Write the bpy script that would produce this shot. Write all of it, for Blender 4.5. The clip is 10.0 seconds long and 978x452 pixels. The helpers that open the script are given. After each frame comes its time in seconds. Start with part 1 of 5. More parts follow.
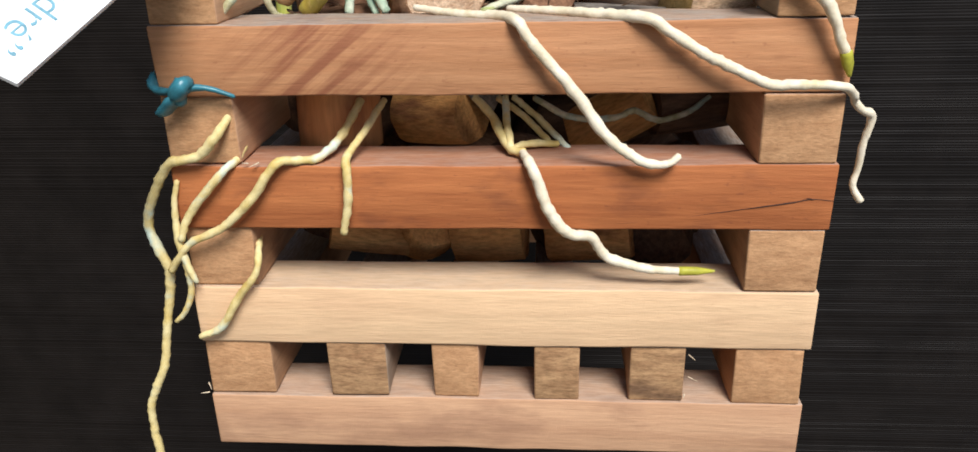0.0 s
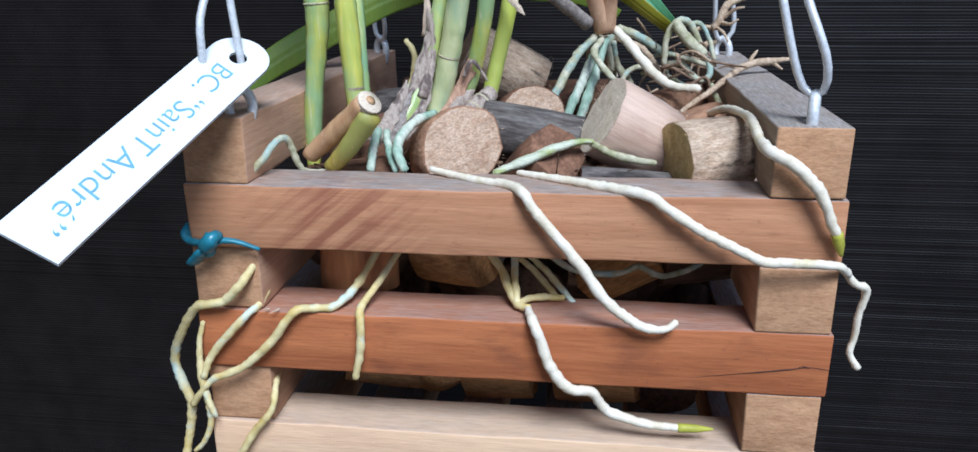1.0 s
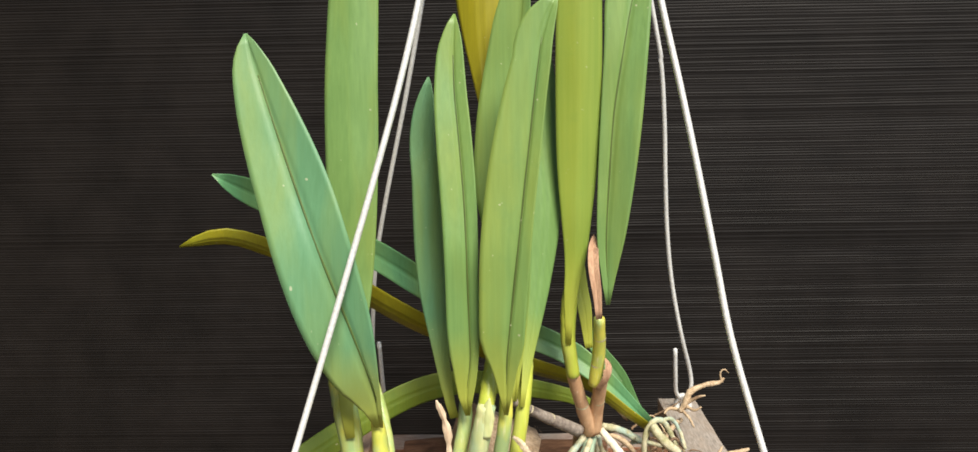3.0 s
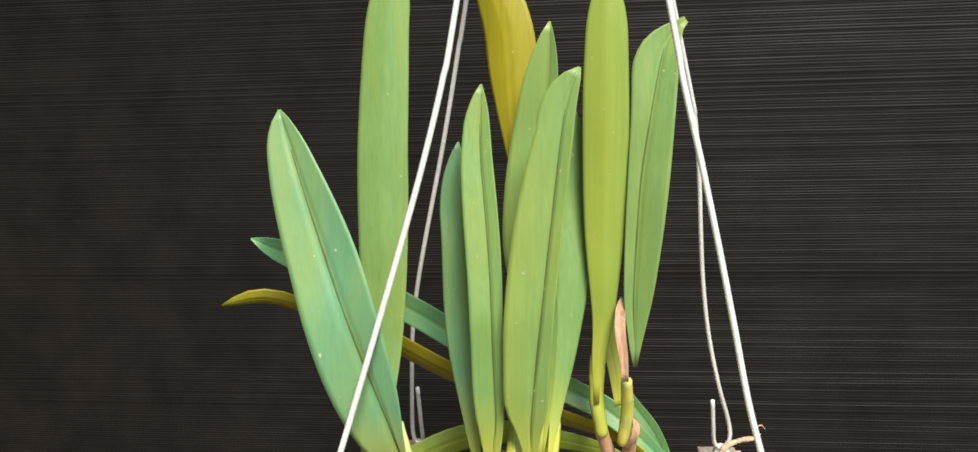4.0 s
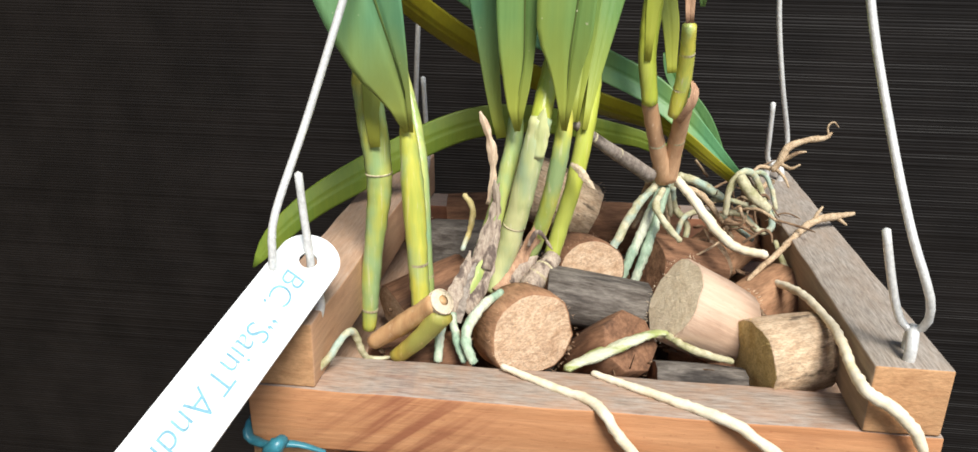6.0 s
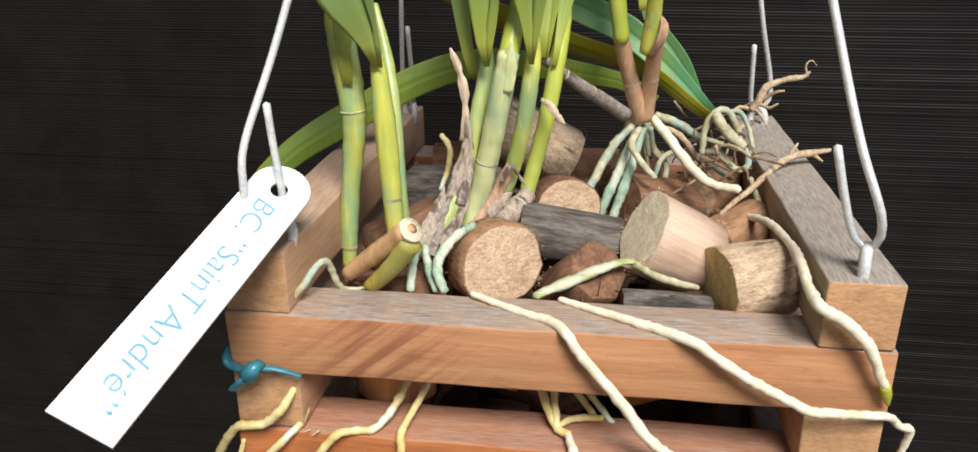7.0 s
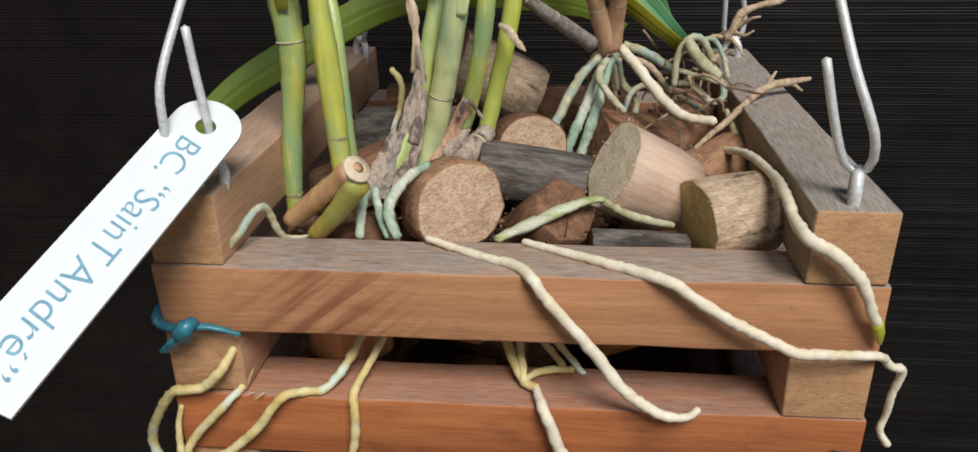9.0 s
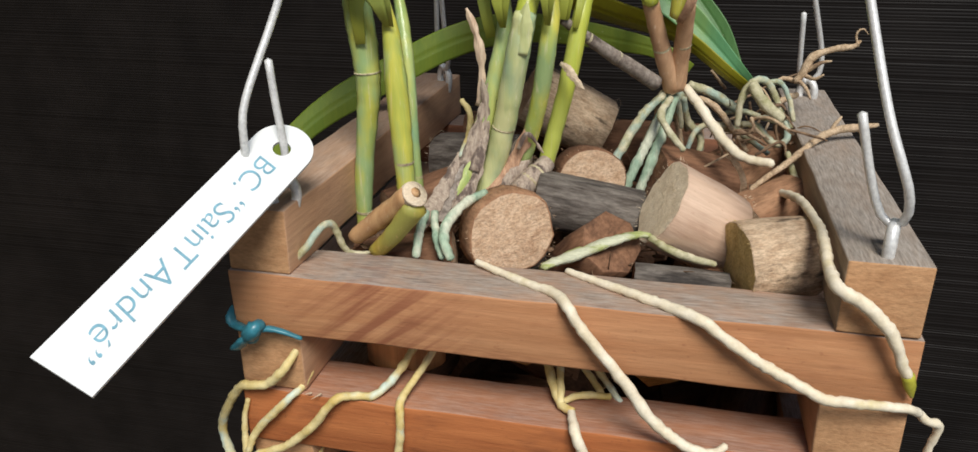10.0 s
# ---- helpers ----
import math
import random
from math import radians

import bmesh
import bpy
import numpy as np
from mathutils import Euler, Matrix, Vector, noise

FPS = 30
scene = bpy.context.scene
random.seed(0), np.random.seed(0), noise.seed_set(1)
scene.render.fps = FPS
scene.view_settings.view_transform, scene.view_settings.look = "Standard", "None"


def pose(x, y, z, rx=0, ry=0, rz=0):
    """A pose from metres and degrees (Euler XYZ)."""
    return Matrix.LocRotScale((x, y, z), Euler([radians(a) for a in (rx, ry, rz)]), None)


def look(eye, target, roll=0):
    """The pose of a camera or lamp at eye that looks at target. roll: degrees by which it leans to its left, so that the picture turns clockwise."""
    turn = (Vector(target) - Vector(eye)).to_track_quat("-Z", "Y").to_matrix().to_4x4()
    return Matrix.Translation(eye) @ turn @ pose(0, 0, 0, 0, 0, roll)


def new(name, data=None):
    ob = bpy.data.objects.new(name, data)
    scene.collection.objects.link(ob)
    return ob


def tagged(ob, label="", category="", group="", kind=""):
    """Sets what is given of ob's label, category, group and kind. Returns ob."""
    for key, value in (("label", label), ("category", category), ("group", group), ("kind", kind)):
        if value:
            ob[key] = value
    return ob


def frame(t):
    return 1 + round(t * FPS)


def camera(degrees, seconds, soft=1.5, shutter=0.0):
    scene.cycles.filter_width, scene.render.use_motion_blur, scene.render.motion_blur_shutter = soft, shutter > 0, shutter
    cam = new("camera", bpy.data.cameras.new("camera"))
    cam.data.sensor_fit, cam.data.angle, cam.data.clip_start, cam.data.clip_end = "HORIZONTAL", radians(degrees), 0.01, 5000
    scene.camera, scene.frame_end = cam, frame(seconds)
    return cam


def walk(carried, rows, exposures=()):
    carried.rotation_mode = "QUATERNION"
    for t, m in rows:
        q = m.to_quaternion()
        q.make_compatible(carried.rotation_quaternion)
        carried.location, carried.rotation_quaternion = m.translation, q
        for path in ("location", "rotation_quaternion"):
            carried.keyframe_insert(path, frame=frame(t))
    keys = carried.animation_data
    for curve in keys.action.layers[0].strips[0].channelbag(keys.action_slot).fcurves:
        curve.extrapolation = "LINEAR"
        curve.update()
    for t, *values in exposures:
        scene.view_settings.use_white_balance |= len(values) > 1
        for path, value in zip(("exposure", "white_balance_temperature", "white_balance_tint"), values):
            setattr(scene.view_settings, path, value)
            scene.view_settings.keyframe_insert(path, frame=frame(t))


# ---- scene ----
cam = camera(62.3, 10.0)
PATH = [
    (0, (0.0140, -0.2056, 1.5312), (-0.1258, 1.6331, 0.7568), -1.44),
    (0.5, (0.0126, -0.2041, 1.5351), (-0.1232, 1.6508, 0.7996), -0.85),
    (1, (0.0243, -0.2063, 1.5584), (-0.2213, 1.6785, 0.9361), -0.52),
    (1.5, (0.0253, -0.2061, 1.5867), (-0.2879, 1.6962, 1.0546), -0.78),
    (2, (0.0047, -0.2065, 1.6207), (-0.2359, 1.7237, 1.1552), -0.21),
    (2.5, (-0.0106, -0.2101, 1.6548), (-0.1197, 1.7435, 1.2407), -0.19),
    (3, (-0.0066, -0.2251, 1.6722), (-0.0530, 1.7511, 1.3680), -1.01),
    (3.2, (-0.0014, -0.2272, 1.6816), (-0.0623, 1.7436, 1.3467), -1.25),
    (4.5, (0.0096, -0.2233, 1.6965), (-0.2571, 1.7389, 1.4157), -1.31),
    (5, (0.0038, -0.2128, 1.6898), (-0.2392, 1.7449, 1.3605), -0.93),
    (5.2, (0.0021, -0.2064, 1.6746), (-0.2076, 1.7445, 1.2873), -0.08),
    (5.5, (0.0027, -0.1934, 1.6439), (-0.2646, 1.7085, 1.0859), -0.60),
    (6, (-0.0037, -0.1818, 1.6146), (-0.2131, 1.6890, 0.9389), 0.94),
    (6.2, (0.0030, -0.1814, 1.6098), (-0.2134, 1.6809, 0.9134), 0.24),
    (7.5, (0.0137, -0.1942, 1.6014), (-0.2544, 1.6469, 0.8675), -0.20),
    (8, (0.0147, -0.1903, 1.5967), (-0.2066, 1.6444, 0.8318), -0.54),
    (8.5, (0.0147, -0.1810, 1.5934), (-0.1706, 1.6504, 0.8111), -0.78),
    (9, (0.0139, -0.1725, 1.5895), (-0.1699, 1.6477, 0.7814), -0.95),
    (9.5, (0.0208, -0.1741, 1.5980), (-0.2287, 1.6426, 0.7998), -1.16),
    (10, (0.0300, -0.1810, 1.5968), (-0.4047, 1.6152, 0.8323), -0.57),
]
# seconds, stops, kelvin, tint
EXPOSURE = [
    (0.0, 0.17, 5850, 10), (0.5, 0.19, 4850, 10), (1.0, 0.01, 4750, 10), (1.5, -0.18, 4650, 9), (2.0, 0.26, 5900, 9), (2.5, 0.41, 6400, 8), (3.2, 0.56, 6350, 8),
    (4.5, 0.71, 6350, 8), (5.2, 0.52, 6300, 8), (6.0, 0.41, 6000, 8), (7.5, 0.06, 5900, 9), (9.0, -0.37, 5850, 9), (10.0, -0.24, 6000, 9),
]
walk(cam, [(t, look(eye, target, roll)) for t, eye, target, roll in PATH], EXPOSURE)

# ---- light ----
world = bpy.data.worlds.new("world")
scene.world = world
world.use_nodes = True
_wn = world.node_tree.nodes
_sky = _wn.new("ShaderNodeTexSky")
_sky.sky_type = "NISHITA"
_sky.sun_disc = False
_sky.sun_elevation = radians(51)
_sky.sun_rotation = radians(157)
world.node_tree.links.new(_sky.outputs[0], _wn["Background"].inputs[0])
_wn["Background"].inputs[1].default_value = 0.080

sun = new("sun", bpy.data.lights.new("sun", "SUN"))
sun.data.energy, sun.data.angle, sun.data.color = 4.9, radians(24), (1.0, 0.92, 0.80)
sun.matrix_world = look((0.46, -1.02, 2.90), (0, 0.05, 1.5))


# ---- materials ----
def shader(name, rough=0.6, spec=0.4):
    m = bpy.data.materials.new(name)
    m.use_nodes = True
    nt = m.node_tree
    b = nt.nodes["Principled BSDF"]
    b.inputs["Roughness"].default_value = rough
    b.inputs["Specular IOR Level"].default_value = spec
    return m, nt, b


def node(nt, kind, **values):
    n = nt.nodes.new(kind)
    for k, v in values.items():
        n.inputs[k.replace("_", " ")].default_value = v
    return n


def coords(nt, scale, source="Object"):
    tc = nt.nodes.new("ShaderNodeTexCoord")
    mp = nt.nodes.new("ShaderNodeMapping")
    mp.inputs["Scale"].default_value = scale
    nt.links.new(tc.outputs[source], mp.inputs["Vector"])
    oi = nt.nodes.new("ShaderNodeObjectInfo")
    ml = nt.nodes.new("ShaderNodeMath")
    ml.operation = "MULTIPLY"
    ml.inputs[1].default_value = 37.0
    nt.links.new(oi.outputs["Random"], ml.inputs[0])
    cb = nt.nodes.new("ShaderNodeCombineXYZ")
    for k in range(3):
        nt.links.new(ml.outputs[0], cb.inputs[k])
    nt.links.new(cb.outputs[0], mp.inputs["Location"])
    return mp.outputs[0]


def noise_at(nt, vec, scale, detail=4.0, rough=0.6):
    n = node(nt, "ShaderNodeTexNoise", Scale=scale, Detail=detail, Roughness=rough)
    nt.links.new(vec, n.inputs["Vector"])
    return n.outputs["Fac"]


def ramp(nt, fac, stops):
    r = nt.nodes.new("ShaderNodeValToRGB")
    e = r.color_ramp.elements
    while len(e) < len(stops):
        e.new(0.5)
    for k, (p, c) in enumerate(stops):
        e[k].position = p
        e[k].color = (*c, 1) if len(c) == 3 else c
    nt.links.new(fac, r.inputs[0])
    return r.outputs[0]


def mixed(nt, fac, a, b, mode="MIX"):
    m = nt.nodes.new("ShaderNodeMix")
    m.data_type, m.blend_type = "RGBA", mode
    for value, slot in ((fac, 0), (a, 6), (b, 7)):
        if isinstance(value, (float, int)):
            m.inputs[slot].default_value = value
        elif isinstance(value, tuple):
            m.inputs[slot].default_value = (*value, 1)
        else:
            nt.links.new(value, m.inputs[slot])
    return m.outputs[2]


def bump(nt, b, height, strength, dist):
    n = node(nt, "ShaderNodeBump", Strength=strength, Distance=dist)
    nt.links.new(height, n.inputs["Height"])
    nt.links.new(n.outputs[0], b.inputs["Normal"])


def wood(name, light, dark, stain, rough=0.72, stain_at=(0.52, 0.7), saw_marks=None, dust=0.85):
    """Sawn wood, the grain along the local x."""
    m, nt, b = shader(name, rough, 0.25)
    long = coords(nt, (9, 130, 130))
    grain = noise_at(nt, long, 1.0, 6, 0.65)
    fibre = noise_at(nt, coords(nt, (60, 900, 900)), 1.0, 3, 0.7)
    blot = noise_at(nt, coords(nt, (30, 70, 70)), 1.0, 4, 0.6)
    speck = noise_at(nt, coords(nt, (500, 900, 900)), 1.0, 2, 0.5)
    c = ramp(nt, grain, [(0.3, dark), (0.62, light)])
    c = mixed(nt, ramp(nt, blot, [(stain_at[0], (0, 0, 0)), (stain_at[1], (0.75, 0.75, 0.75))]), c, stain)
    c = mixed(nt, 0.22, c, ramp(nt, fibre, [(0.32, (0.42, 0.40, 0.38)), (0.62, (1.08, 1.08, 1.08))]), "MULTIPLY")
    c = mixed(nt, ramp(nt, speck, [(0.66, (0, 0, 0)), (0.76, (0.35, 0.35, 0.35))]), c, stain)
    # grey dust that has settled on the upper side
    geo = nt.nodes.new("ShaderNodeNewGeometry")
    up = nt.nodes.new("ShaderNodeSeparateXYZ")
    nt.links.new(geo.outputs["True Normal"], up.inputs[0])
    lying = ramp(nt, up.outputs[2], [(0.7, (0, 0, 0)), (0.95, (dust, dust, dust))])
    patchy = ramp(nt, noise_at(nt, coords(nt, (60, 160, 160)), 1.0, 5, 0.7), [(0.25, (0.45, 0.45, 0.45)), (0.6, (1, 1, 1))])
    if saw_marks is not None:
        # slanting darker streaks round one place along the slat
        mp = nt.nodes.new("ShaderNodeMapping")
        mp.vector_type = "TEXTURE"
        mp.inputs["Rotation"].default_value = (0, radians(-38), 0)
        mp.inputs["Scale"].default_value = (0.05, 0.05, 0.0035)
        tc = nt.nodes.new("ShaderNodeTexCoord")
        nt.links.new(tc.outputs["Object"], mp.inputs["Vector"])
        sl = noise_at(nt, mp.outputs[0], 1.0, 4, 0.6)
        sep = nt.nodes.new("ShaderNodeSeparateXYZ")
        nt.links.new(tc.outputs["Object"], sep.inputs[0])
        off = nt.nodes.new("ShaderNodeMath")
        off.operation = "SUBTRACT"
        off.inputs[1].default_value = saw_marks
        nt.links.new(sep.outputs[0], off.inputs[0])
        ab = nt.nodes.new("ShaderNodeMath")
        ab.operation = "ABSOLUTE"
        nt.links.new(off.outputs[0], ab.inputs[0])
        win = ramp(nt, ab.outputs[0], [(0.006, (0.85, 0.85, 0.85)), (0.032, (0.0, 0.0, 0.0))])
        c = mixed(nt, mixed(nt, 1.0, win, ramp(nt, sl, [(0.44, (0, 0, 0)), (0.6, (1, 1, 1))]), "MULTIPLY"), c, stain)
    grit = noise_at(nt, coords(nt, (160, 1500, 1500)), 1.0, 4, 0.7)
    grey = ramp(nt, grit, [(0.34, (0.17, 0.148, 0.126)), (0.66, (0.42, 0.38, 0.335))])
    c = mixed(nt, mixed(nt, 1.0, lying, patchy, "MULTIPLY"), c, grey)
    nt.links.new(c, b.inputs["Base Color"])
    bump(nt, b, mixed(nt, 0.5, mixed(nt, 0.75, grain, fibre), grit), 0.42, 0.0007)
    return m


WOOD_TAN = wood("wood_tan", (0.53, 0.27, 0.13), (0.40, 0.18, 0.078), (0.25, 0.09, 0.045), stain_at=(0.58, 0.78), saw_marks=-0.046)
WOOD_RED = wood("wood_red", (0.46, 0.165, 0.055), (0.29, 0.088, 0.028), (0.13, 0.045, 0.025), stain_at=(0.55, 0.74), dust=0.45)
WOOD_PALE = wood("wood_pale", (0.74, 0.51, 0.30), (0.69, 0.455, 0.265), (0.60, 0.39, 0.23), stain_at=(0.6, 0.85), dust=0.45)
WOOD_ROSE = wood("wood_rose", (0.58, 0.35, 0.205), (0.47, 0.265, 0.15), (0.36, 0.20, 0.12), dust=0.5)
WOOD_BROWN = wood("wood_brown", (0.46, 0.27, 0.15), (0.33, 0.18, 0.095), (0.17, 0.09, 0.05), stain_at=(0.5, 0.68))
WOOD_GREY = wood("wood_grey", (0.40, 0.30, 0.215), (0.27, 0.19, 0.13), (0.20, 0.155, 0.12), 0.85)
WOOD_ORANGE = wood("wood_orange", (0.62, 0.30, 0.11), (0.44, 0.19, 0.065), (0.26, 0.11, 0.05), dust=0.3)
WOOD_DARK = wood("wood_dark", (0.30, 0.13, 0.07), (0.17, 0.07, 0.04), (0.09, 0.045, 0.03))


def rough_stuff(name, light, dark, spot, scale=220, rough=0.85, relief=0.0008, spots=(0.58, 0.68), along=1.0, grit=0.55, across=1.0, up=1.0):
    m, nt, b = shader(name, rough, 0.2)
    v = coords(nt, (along, across, up))
    big, fine = noise_at(nt, v, scale * 0.35, 4), noise_at(nt, v, scale * 3.5, 4, 0.7)
    c = ramp(nt, noise_at(nt, v, scale, 5, 0.65), [(0.32, dark), (0.62, light)])
    c = mixed(nt, ramp(nt, big, [(spots[0], (0, 0, 0)), (spots[1], (0.85, 0.85, 0.85))]), c, spot)
    c = mixed(nt, grit, c, ramp(nt, fine, [(0.36, (0.4, 0.38, 0.36)), (0.6, (1.1, 1.1, 1.1))]), "MULTIPLY")
    nt.links.new(c, b.inputs["Base Color"])
    bump(nt, b, mixed(nt, 0.6, fine, big), 0.9, relief * 1.4)
    return m


END_TAN = rough_stuff("end_grain_tan", (0.68, 0.49, 0.33), (0.50, 0.32, 0.19), (0.36, 0.21, 0.12), 480, spots=(0.52, 0.74), across=0.6, relief=0.0012, grit=0.5)
END_SAWN = rough_stuff("end_grain_sawn", (0.54, 0.31, 0.155), (0.41, 0.22, 0.105), (0.30, 0.165, 0.08), 420, relief=0.0004, spots=(0.58, 0.82), grit=0.3, along=0.5, across=0.35)
END_DARK = rough_stuff("end_grain_dark", (0.46, 0.28, 0.14), (0.30, 0.165, 0.08), (0.15, 0.085, 0.05), 300, relief=0.0005, spots=(0.55, 0.72), across=0.3)
END_PALE = rough_stuff("end_grain_pale", (0.74, 0.62, 0.45), (0.58, 0.45, 0.30), (0.42, 0.30, 0.17))
END_CREAM = rough_stuff("end_grain_cream", (0.80, 0.67, 0.49), (0.68, 0.54, 0.37), (0.58, 0.44, 0.29), 420, grit=0.25)
END_MOSS = rough_stuff("end_grain_mossy", (0.66, 0.50, 0.22), (0.50, 0.36, 0.13), (0.40, 0.31, 0.13), 420, grit=0.45)
BARK_BROWN = rough_stuff("bark_brown", (0.26, 0.135, 0.075), (0.12, 0.06, 0.034), (0.06, 0.036, 0.026), along=0.22)
BARK_MID = rough_stuff("bark_mid", (0.40, 0.225, 0.125), (0.27, 0.14, 0.075), (0.16, 0.085, 0.05), along=0.22)
BARK_ORANGE = rough_stuff("bark_orange", (0.64, 0.33, 0.11), (0.48, 0.22, 0.07), (0.24, 0.10, 0.045), 260, along=0.3)
# darker copy of the brown bark, with the basket's inner shade in its colour
BARK_SHADED = rough_stuff("bark_shaded", (0.13, 0.070, 0.040), (0.06, 0.032, 0.020), (0.03, 0.018, 0.013), along=0.22)
ROOT_OLIVE = rough_stuff("root_olive", (0.46, 0.49, 0.20), (0.26, 0.31, 0.085), (0.66, 0.66, 0.50), 520, 0.6, 0.0006, (0.50, 0.58), along=0.2, grit=0.3)
BARK_GREY = rough_stuff("bark_grey", (0.20, 0.175, 0.15), (0.065, 0.052, 0.043), (0.035, 0.03, 0.027), 420, along=0.22)
BARK_TAN = rough_stuff("bark_tan", (0.70, 0.53, 0.36), (0.46, 0.31, 0.19), (0.11, 0.075, 0.05), 520, spots=(0.60, 0.67), along=0.4)
PEELED = wood("peeled_wood", (0.63, 0.455, 0.33), (0.45, 0.295, 0.20), (0.36, 0.215, 0.14), 0.7, dust=0.3)
ROOT = rough_stuff("root_cream", (0.80, 0.72, 0.56), (0.70, 0.60, 0.41), (0.62, 0.52, 0.24), 170, 0.55, 0.0003, (0.60, 0.72), grit=0.18)
ROOT_GREEN = rough_stuff("root_green", (0.74, 0.63, 0.32), (0.58, 0.43, 0.13), (0.56, 0.68, 0.60), 130, 0.5, 0.0003, (0.56, 0.64), grit=0.18)
ROOT_AIR = rough_stuff("root_grey", (0.60, 0.55, 0.38), (0.28, 0.27, 0.12), (0.36, 0.47, 0.40), 190, 0.6, 0.0005, (0.54, 0.62), grit=0.3)
ROOT_TEAL = rough_stuff("root_blue_green", (0.40, 0.50, 0.36), (0.24, 0.35, 0.25), (0.62, 0.62, 0.48), 260, 0.55, 0.0005, (0.50, 0.60), grit=0.35, up=0.35)
ROOT_DRY = rough_stuff("root_dry", (0.62, 0.47, 0.31), (0.42, 0.29, 0.17), (0.24, 0.15, 0.09), 400, 0.9, 0.0008)
ROOT_TIP = rough_stuff("root_tip_olive", (0.44, 0.42, 0.05), (0.34, 0.32, 0.04), (0.5, 0.46, 0.12), 300, 0.4, 0.0001, grit=0.18)
HUSK = rough_stuff("papery_husk", (0.50, 0.41, 0.32), (0.27, 0.20, 0.155), (0.10, 0.07, 0.06), 900, 0.75, 0.0004, (0.50, 0.60), grit=0.45, up=0.14)
HUSK_ROSE = rough_stuff("brown_husk", (0.56, 0.35, 0.22), (0.36, 0.20, 0.12), (0.18, 0.10, 0.065), 700, 0.65, 0.0003, grit=0.35, up=0.14)
HUSK_CREAM = rough_stuff("cream_husk", (0.74, 0.58, 0.42), (0.56, 0.38, 0.25), (0.36, 0.22, 0.14), 700, 0.65, 0.0003, grit=0.3, up=0.14)
RING = rough_stuff("joint_ring", (0.64, 0.58, 0.38), (0.44, 0.36, 0.20), (0.22, 0.15, 0.09), 300, 0.7, 0.0002)
OLDBULB = rough_stuff("old_bulb", (0.36, 0.31, 0.26), (0.17, 0.13, 0.105), (0.045, 0.035, 0.03), 260, 0.7, 0.0004)
ROOT_DARK = rough_stuff("root_dead", (0.30, 0.20, 0.12), (0.15, 0.09, 0.055), (0.07, 0.045, 0.03), 400, 0.9, 0.0006)
FIBRE = rough_stuff("litter_fibre", (0.24, 0.15, 0.09), (0.12, 0.07, 0.04), (0.07, 0.045, 0.03), 300, 0.9)


def leafy(name, light, dark, tint, rough=0.45, through_=0.15, foot=None):
    """Leathery leaves: long blue-green and yellow-green zones, fine lengthwise veins, a few pale scars."""
    m, nt, b = shader(name, rough, 0.42)
    v = coords(nt, (1, 1, 1))
    streak = noise_at(nt, coords(nt, (900, 900, 25)), 1.0, 3)
    zone, fine = noise_at(nt, coords(nt, (75, 75, 7)), 1.0, 3, 0.5), noise_at(nt, v, 900, 3)
    c = mixed(nt, ramp(nt, streak, [(0.3, (0, 0, 0)), (0.7, (1, 1, 1))]), dark, light)
    c = mixed(nt, ramp(nt, zone, [(0.40, (0, 0, 0)), (0.70, (0.5, 0.5, 0.5))]), c, tint)
    blot = noise_at(nt, v, 130, 4, 0.6)
    c = mixed(nt, ramp(nt, blot, [(0.56, (0, 0, 0)), (0.75, (0.35, 0.35, 0.35))]), c, dark)
    pale = noise_at(nt, v, 420, 2)
    c = mixed(nt, ramp(nt, pale, [(0.735, (0, 0, 0)), (0.76, (0.6, 0.6, 0.6))]), c, (0.6, 0.58, 0.4))
    if foot:
        # the young yellow tissue where the blade grows out of its stem
        geo = nt.nodes.new("ShaderNodeNewGeometry")
        xyz = nt.nodes.new("ShaderNodeSeparateXYZ")
        nt.links.new(geo.outputs["Position"], xyz.inputs[0])
        grow = nt.nodes.new("ShaderNodeMapRange")
        for k, v in ((1, foot), (2, foot + 0.036), (3, 0.9), (4, 0.0)):
            grow.inputs[k].default_value = v
        nt.links.new(xyz.outputs[2], grow.inputs[0])
        c = mixed(nt, grow.outputs[0], c, (0.47, 0.47, 0.06))
    nt.links.new(c, b.inputs["Base Color"])
    bump(nt, b, mixed(nt, 0.4, streak, fine), 0.2, 0.0003)
    tr = nt.nodes.new("ShaderNodeBsdfTranslucent")
    nt.links.new(c, tr.inputs["Color"])
    mx = nt.nodes.new("ShaderNodeMixShader")
    mx.inputs[0].default_value = through_
    nt.links.new(b.outputs[0], mx.inputs[1])
    nt.links.new(tr.outputs[0], mx.inputs[2])
    nt.links.new(mx.outputs[0], nt.nodes["Material Output"].inputs["Surface"])
    return m


LEAF = leafy("leaf_green", (0.185, 0.315, 0.090), (0.15, 0.27, 0.075), (0.30, 0.335, 0.040), foot=1.557)
LEAF_BLUE = leafy("leaf_blue_green", (0.14, 0.31, 0.155), (0.12, 0.275, 0.13), (0.28, 0.34, 0.05), foot=1.557)
LEAF_FAR = leafy("leaf_far_green", (0.125, 0.31, 0.135), (0.105, 0.27, 0.115), (0.25, 0.34, 0.05))
LEAF_LIME = leafy("leaf_lime", (0.27, 0.37, 0.065), (0.22, 0.33, 0.05), (0.35, 0.39, 0.04), foot=1.580)
LEAF_YELLOW = leafy("leaf_yellow", (0.34, 0.30, 0.012), (0.28, 0.25, 0.012), (0.27, 0.30, 0.02))
